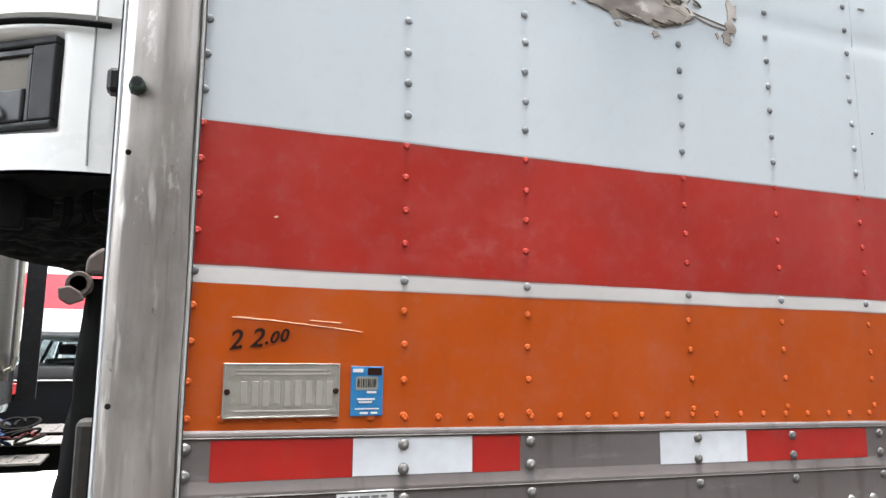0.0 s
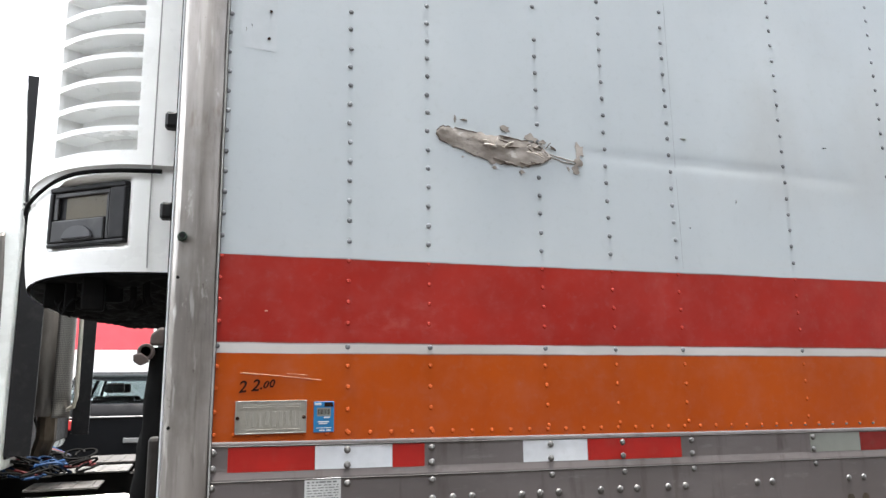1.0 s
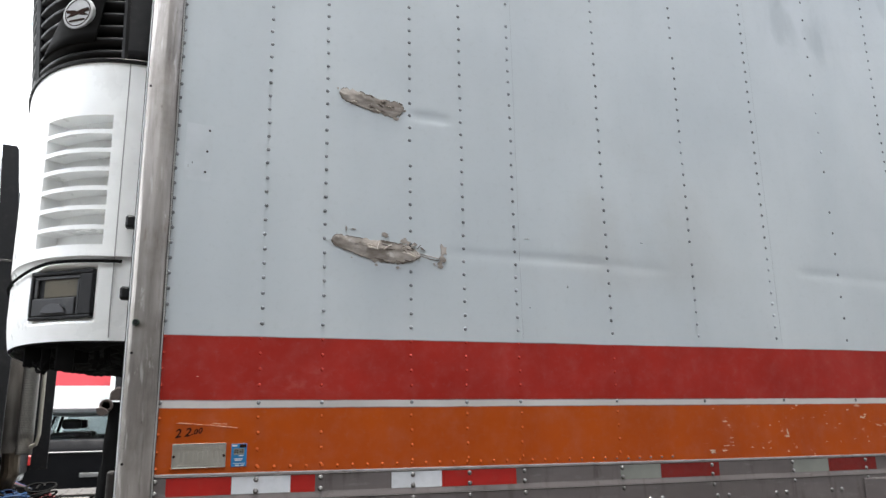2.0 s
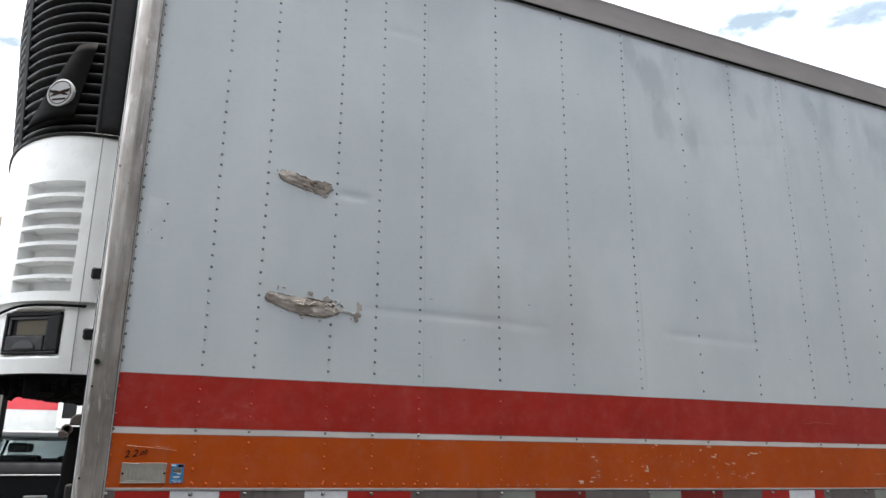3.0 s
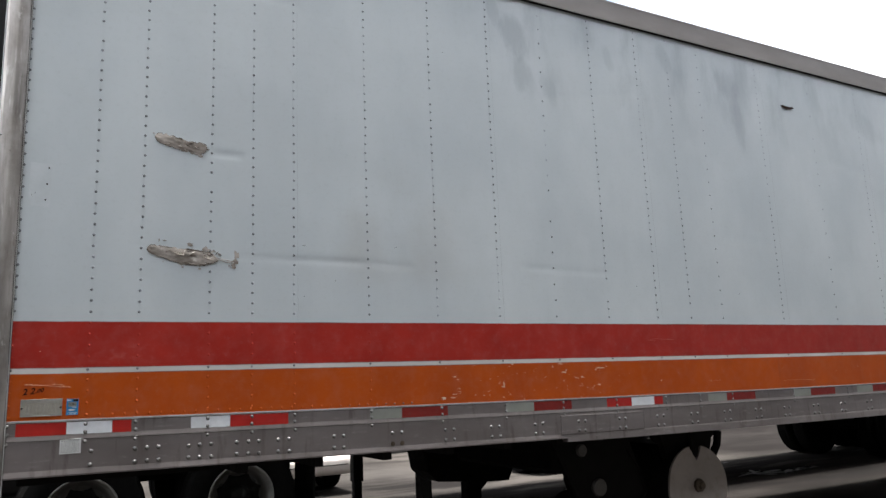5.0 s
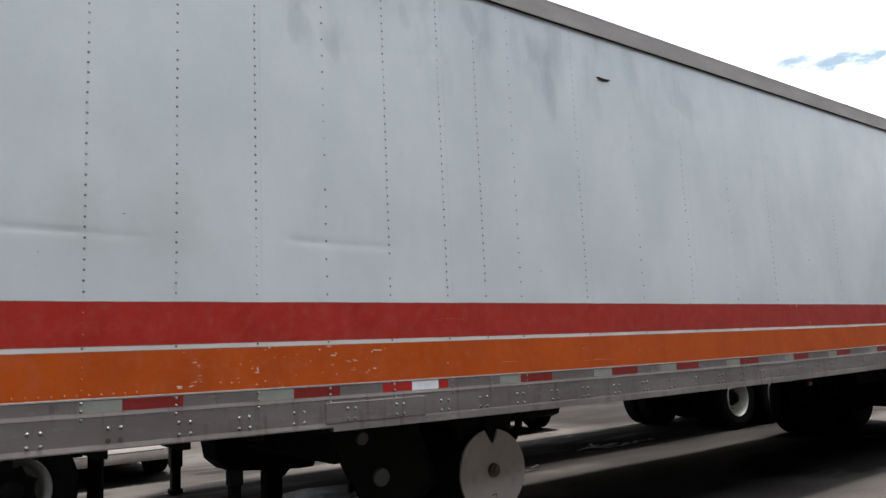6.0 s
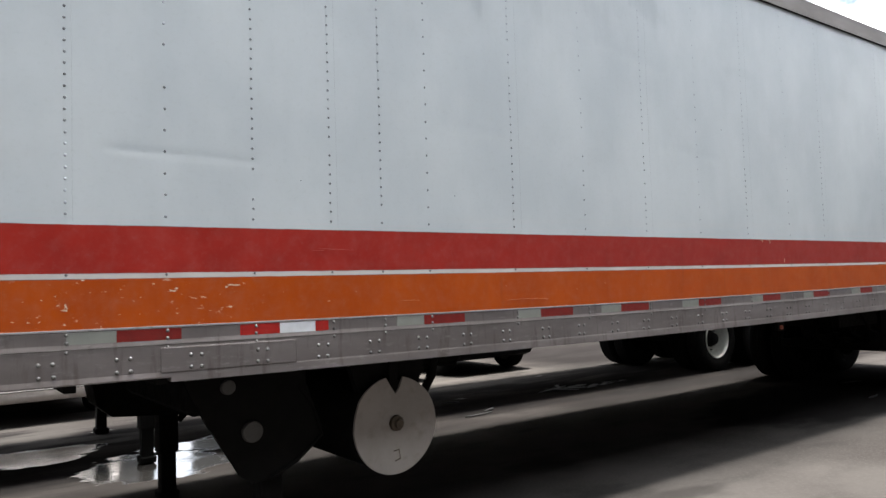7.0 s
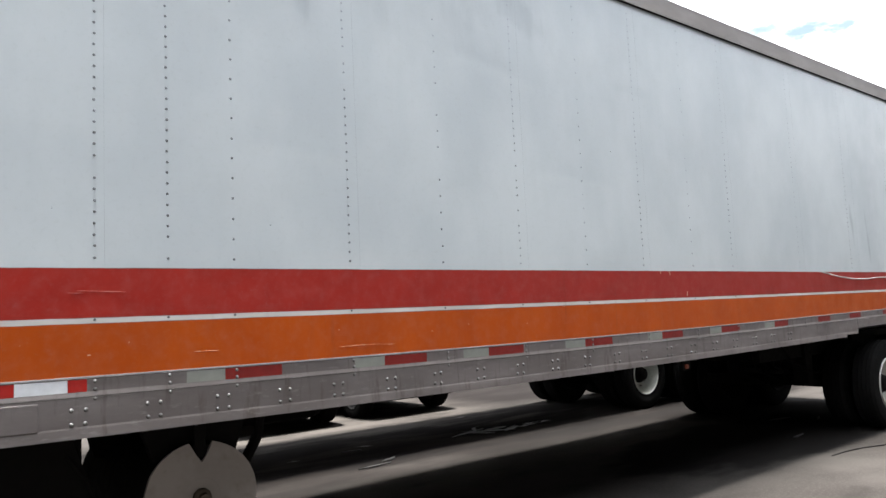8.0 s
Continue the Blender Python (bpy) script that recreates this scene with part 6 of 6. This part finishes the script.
# scratches and paint chips
for i, pts in enumerate(([(0.066, 1.527), (0.12, 1.522), (0.19, 1.515), (0.242, 1.509)], [(0.165, 1.524), (0.21, 1.521)], [(0.06, 1.5262), (0.10, 1.5228)],
                         [(3.70, 1.700), (3.80, 1.695), (3.90, 1.692)], [(3.66, 1.690), (3.72, 1.689)], [(4.98, 1.383), (5.15, 1.386), (5.34, 1.378)], [(4.2, 1.41), (4.32, 1.408)],
                         [(10.75, 1.797), (10.95, 1.775), (11.2, 1.745), (11.5, 1.722), (11.9, 1.722), (12.2, 1.738), (12.6, 1.735), (12.95, 1.73)],
                         [(7.93, 1.796), (7.94, 1.775)], [(8.05, 1.796), (8.06, 1.765)], [(8.28, 1.595), (8.285, 1.63)])):
    wd = 0.0075 if i == 7 else (0.004 if i > 7 else (0.0006 if 2 < i else 0.00055))
    part("scratch", tube([(x, face_y(x, z) + wd * 0.55, z) for x, z in pts], wd, 5), SEALANT if i == 7 else (SCRATCH_PINK if i in (3, 4) else SCRATCH_SOFT if i < 7 else SCRATCH), sheet_for(pts[0][0]))
CHIPS = [(2.945, 1.500, 0.055, 0.018), (2.965, 1.512, 0.018, 0.010), (3.235, 1.520, 0.050, 0.015), (3.20, 1.512, 0.014, 0.010), (2.50, 1.448, 0.010, 0.045), (2.495, 1.43, 0.022, 0.012), (2.10, 1.378, 0.030, 0.020),
         (2.17, 1.40, 0.028, 0.007), (2.16, 1.382, 0.03, 0.008), (2.20, 1.43, 0.022, 0.005), (0.112, 1.668, 0.009, 0.004), (2.86, 1.535, 0.010, 0.010), (2.40, 1.385, 0.008, 0.006), (2.36, 1.386, 0.014, 0.008)]
rc = random.Random(5)
for k in range(18):
    CHIPS.append((rc.uniform(2.15, 3.2), rc.choice((1.395, 1.41, 1.47, 1.48, 1.52)) + rc.uniform(-0.012, 0.012), rc.uniform(0.004, 0.012), rc.uniform(0.003, 0.006)))
for k in range(10):
    CHIPS.append((rc.uniform(3.3, 9.0), rc.uniform(1.40, 1.56), rc.uniform(0.004, 0.012), rc.uniform(0.003, 0.006)))
for k, (x, z, w, h) in enumerate(CHIPS):
    flake("paint_chip", ragged(x, z, w * 1.0, h * 0.6, 200 + k, 13, 0.75), SCRATCH, sheet_for(x), proud=0.0004)

# number written by hand, plate, sticker and label near the front corner
written = bmesh.new()
for ch, dx, dz, size, turn in (("2", 0.0, -0.002, 0.036, -8), ("2", 0.027, 0.002, 0.036, -2), (".", 0.046, 0.006, 0.032, 0), ("0", 0.0525, 0.0085, 0.023, 4), ("0", 0.067, 0.0095, 0.024, -6)):
    cu = bpy.data.curves.new("written", "FONT")
    cu.body, cu.size, cu.shear, cu.extrude, cu.offset = ch, size, 0.3, 0.0002, 0.0005
    tmp = bpy.data.objects.new("tmp", cu)
    scene.collection.objects.link(tmp)
    glyph = bpy.data.meshes.new_from_object(tmp.evaluated_get(bpy.context.evaluated_depsgraph_get()))
    bpy.data.objects.remove(tmp)
    glyph.transform(pose(0.057 + dx, face_y(0.1, 1.5) - 0.0004, 1.484 + dz, 90, turn, 0))
    written.from_mesh(glyph)
me = bpy.data.meshes.new("written")
written.to_mesh(me)
written.free()
part("written_number", me, INK, s0, "22.00 written in black marker")

yp = face_y(0.13, 1.43)
plate = part("data_plate", box(0.052, 0.210, yp - 0.0022, yp + 0.001, 1.391, 1.464, 0.0012), PLATE, s0, "etched metal data plate")
for a, b, c, d in ((0.052, 0.210, 1.4615, 1.464), (0.052, 0.210, 1.391, 1.3935), (0.052, 0.0545, 1.3935, 1.4615), (0.2075, 0.210, 1.3935, 1.4615)):
    part("plate_rim", box(a, b, yp - 0.0027, yp - 0.002, c, d, 0.0003), PLATE, plate)
for k in range(9):
    x = 0.075 + 0.0145 * k
    part("etched_bar", box(x, x + 0.0085, yp - 0.0026, yp - 0.002, 1.406 + 0.004 * (k % 3 == 0), 1.440, 0.0002), coat("etched", (0.262, 0.249, 0.218), 0.55, amount=0.2) if k == 0 else bpy.data.materials["etched"], plate)
for z in (1.448, 1.4535, 1.399):
    part("etched_bar", box(0.068, 0.196, yp - 0.0026, yp - 0.002, z, z + 0.0022, 0.0002), bpy.data.materials["etched"], plate)
for x in (0.0575, 0.2045):
    part("plate_screw", lathe([(0.0, -0.0045), (0.003, -0.0045), (0.0042, -0.003), (0.0042, 0.0)], 10, "Y", (x, yp, 1.4265), True), INK, plate)
ys = face_y(0.25, 1.43)
stick = part("sticker", box(0.2265, 0.2735, ys - 0.0009, ys + 0.001, 1.391, 1.460, 0.0003), BLUE, s0, "blue auction sticker with a bar code")
part("sticker_block", box(0.251, 0.2715, ys - 0.0014, ys - 0.0008, 1.448, 1.458), INK, stick)
part("code_field", box(0.234, 0.266, ys - 0.0013, ys - 0.0008, 1.427, 1.446), TAPE_OLD, stick)
for k in range(11):
    x = 0.236 + 0.0026 * k
    part("code_bar", box(x, x + 0.0009 + 0.0007 * (k % 3 == 0), ys - 0.0017, ys - 0.0012, 1.431, 1.443), INK, stick)
for x0, x1, z0, z1 in ((0.250, 0.264, 1.4225, 1.4255), (0.236, 0.262, 1.413, 1.4155), (0.238, 0.258, 1.409, 1.4115), (0.233, 0.268, 1.400, 1.4015), (0.240, 0.252, 1.3935, 1.3965), (0.256, 0.266, 1.3935, 1.3965), (0.229, 0.244, 1.452, 1.457)):
    part("print_bar", box(x0, x1, ys - 0.0013, ys - 0.0008, z0, z1), PAPER, stick)
lab = part("paper_label", box(0.208, 0.290, -0.0102, -0.008, 1.228, 1.290, 0.0003), PAPER, bottom_rail, "white printed label")
rl = random.Random(8)
for k in range(9):
    z = 1.280 - 0.0058 * k
    x = 0.213
    while x < 0.283:
        w = rl.uniform(0.004, 0.014)
        part("print_bar", box(x, min(x + w, 0.285), -0.0106, -0.0101, z, z + (0.0035 if k == 0 else 0.002)), GREY_INK, lab)
        x += w + rl.uniform(0.002, 0.005)

# ---- rivets and bolts ----
COLUMNS = [(0.008, 1), (0.305, 1), (0.509, 1), (0.824, 1), (1.032, 1), (1.246, 1), (1.660, 1), (2.081, 1), (2.501, 1), (2.918, 2), (3.341, 1), (3.768, 1), (4.084, 1), (4.403, 2),
           (5.064, 1), (5.72, 2), (6.38, 1), (7.05, 2), (7.72, 1), (8.40, 2), (9.03, 1), (10.30, 1), (11.52, 1), (12.7, 1), (14.0, 1)]
PITCH = 0.0503


def dome(r, h, n=8):
    return lathe([(r, 0.0006), (r * 0.86, -h * 0.55), (r * 0.45, -h * 0.95), (0.0, -h)], n, "Y", close=False)


RIV_ME = mesh_of(dome(0.0066, 0.0014), 60)
RIV_ME.materials.append(RIVET)
FLAT_ME = mesh_of(dome(0.0058, 0.00045), 60)
FLAT_ME.materials.append(RIVET)
BOLT_ME = mesh_of(dome(0.0100, 0.0045, 10), 60)
BOLT_ME.materials.append(BOLT)
RAILRIV_ME = mesh_of(dome(0.0086, 0.0035, 9), 60)
RAILRIV_ME.materials.append(BOLT)
WASH_ME = mesh_of(lathe([(0.0125, 0.0004), (0.0125, -0.0012), (0.0, -0.0015)], 14, "Y"), 30)
WASH_ME.materials.append(RUSTY)


def piece(name, me, owner, x, y, z):
    ob = new(name, me)
    ob.parent = owner
    ob.location = (x, y, z)
    return ob


rv = random.Random(21)
rest = []
for x, step in COLUMNS:
    k = 0
    while True:
        z = 1.39 + PITCH * k
        k += 1
        if z > 3.92:
            break
        if step == 2 and z > 1.81 and k % 2:
            continue
        if z > 1.81 and rv.random() < 0.02 + 0.012 * x:
            continue
        if x > 1.9 and z < 1.8 and not 1.574 < z < 1.60:
            continue
        xx, zz = x + rv.gauss(0, 0.0008), z + rv.gauss(0, 0.0008)
        if 1.574 < z < 1.60:
            zz -= 0.004 + 0.016 * math.sin(0.2513 * x)
        y = face_y(xx, zz)
        if x < 1.3 and z < 2.75 or x < 2.2 and z < 2.2:
            piece("rivet", FLAT_ME if z < 1.8 and not 1.574 < z < 1.60 else RIV_ME, sheet_for(x), xx, y, zz)
        else:
            rest.append((xx, y, zz))
for k in range(280):
    x = 0.052 + 0.0513 * k
    if x > 14.4:
        break
    z = 1.391 + view_bow(x)
    if x < 1.9:
        piece("rivet", FLAT_ME, sheet_for(x), x, face_y(x, z), z)
tv = [v.co.copy() for v in RIV_ME.vertices]
tf = [tuple(p.vertices) for p in RIV_ME.polygons]
vv, ff = [], []
for x, y, z in rest:
    o = len(vv)
    low = 0.12 if z < 1.8 and not 1.55 < z < 1.60 else 1.0
    vv += [(x + c.x, y + c.y * low, z + c.z) for c in tv]
    ff += [tuple(i + o for i in f) for f in tf]
rm = bpy.data.meshes.new("rivets_far")
rm.from_pydata(vv, [], ff)
rm.polygons.foreach_set("use_smooth", [True] * len(rm.polygons))
tagged(part("riveting", rm, RIVET, trailer), "small rivets in rows over the panels", kind="stuff")

for x, step in COLUMNS[:22]:
    for z, y in ((1.354, -0.0068), (1.320, -0.0068), (1.280, -0.009)):
        piece("rail_rivet", RAILRIV_ME, bottom_rail, x, y, z + view_bow(x))
GROUPS = [(0.33,), (0.51, 0.56, 0.61), (0.74, 0.79, 0.84), (0.96, 1.015, 1.065), (1.16, 1.215), (1.45, 1.50), (1.775, 1.83), (2.095, 2.15), (2.395, 2.45), (2.70, 2.755), (3.02, 3.07), (3.345, 3.395),
          (3.675, 3.73), (3.985, 4.04), (4.305, 4.36), (4.625, 4.68), (4.935, 4.99), (5.275, 5.33), (5.61, 5.66), (5.945, 6.0), (6.29, 6.345), (6.62, 6.675), (6.95, 7.005), (7.28, 7.335), (7.61, 7.665), (7.94, 7.995), (8.27, 8.325), (8.60, 8.655), (8.93, 8.985), (9.26, 9.315), (9.59, 9.645), (9.92, 9.975)]
for g in GROUPS:
    for x in g:
        for z in (1.237, 1.181):
            if 1.7 < x < 1.85 and z < 1.2:
                piece("empty_bolt_hole", WASH_ME, bottom_rail, x, -0.0092, z + view_bow(x))
                continue
            y = -0.0142 if 2.885 < x < 3.55 else -0.0092
            piece("bolt", BOLT_ME, bottom_rail, x + rv.gauss(0, 0.001), y, z + view_bow(x) + rv.gauss(0, 0.001))

# ---- marks on the yard ----
# marks beyond x = 11 are puddle glints painted as pale patches
for k, (cx, cy, ln, tn) in enumerate(((9.22, 3.92, 0.55, 0.25), (9.50, 3.80, 0.50, -0.5), (9.42, 4.02, 0.42, 0.9), (9.68, 3.90, 0.40, 0.1), (9.32, 3.74, 0.30, -0.9), (9.82, 3.74, 0.35, 0.5),
                                      (7.25, 3.12, 0.34, 0.1), (7.55, 3.30, 0.22, 0.4), (7.55, 4.05, 0.20, -0.3), (11.25, 0.62, 0.25, 0.1), (12.6, 1.0, 0.2, 0.4), (12.3, 1.35, 0.3, -0.2), (13.3, 2.7, 0.4, 0.1))):
    o = ragged(cx, cy, ln, (0.055 + 0.02 * (k % 2)) * (1.0 if k < 6 else 0.45), 500 + k, 18, 0.5, tn)
    tagged(part("splash_glint_mark", prism(o, 0.004, 0.010 + 0.0006 * k, "Z"), FOAM if k < 6 else FOAM_DIM), "pale dried splash mark, some painted as puddle glints", "stain", "splash marks", "structure")
crack = part("ground_crack", tube([(10.4 + 0.28 * k, -0.10 + 0.05 * math.sin(k * 1.7) + 0.03 * math.sin(k * 4.1) - 0.035 * k, 0.001) for k in range(16)], 0.006, 5), DARK_STEEL)
tagged(crack, "dark crack in the yard surface", "crack", kind="structure")

# ---- unseen walls, added to keep low sky light from under the trailers ----
wall = part("sky_block_south", box(-30, 45, -7.3, -7.0, 0.0, 9.5, 0.02), coat("grey_render", (0.07, 0.067, 0.064), 0.8, (0.045, 0.042, 0.04), 0.5, 1.2))
tagged(wall, "unseen grey wall added to limit sky light", "wall", kind="structure")
# low middle piece lets sky reflect in the puddle
for x0, x1, top in ((4.6, 5.85, 3.6), (5.853, 6.70, 1.2), (6.703, 8.5, 3.6)):
    wall = part("sky_block_north", box(x0, x1, 11.5, 11.8, 0.0, top, 0.02), bpy.data.materials["grey_render"])
    tagged(wall, "unseen grey wall added to limit sky light", "wall", kind="structure")
wall = part("sky_block_north", box(8.503, 26.3, 11.5, 11.8, 0.0, 6.0, 0.02), bpy.data.materials["grey_render"])
tagged(wall, "unseen grey wall added to limit sky light", "wall", kind="structure")
wall = part("sky_block_east", box(26.0, 26.3, -7.0, 11.5, 0.0, 5.0, 0.02), bpy.data.materials["grey_render"])
tagged(wall, "unseen grey wall added to limit sky light", "wall", kind="structure")
wall = part("sky_block_north", box(-30.0, 3.99, 15.0, 15.3, 0.0, 5.5, 0.02), bpy.data.materials["grey_render"])
tagged(wall, "unseen grey wall added to limit sky light", "wall", kind="structure")
wall = part("sky_block_west", box(-30.3, -30.0, -7.0, 15.0, 0.0, 5.5, 0.02), bpy.data.materials["grey_render"])
tagged(wall, "unseen grey wall added to limit sky light", "wall", kind="structure")
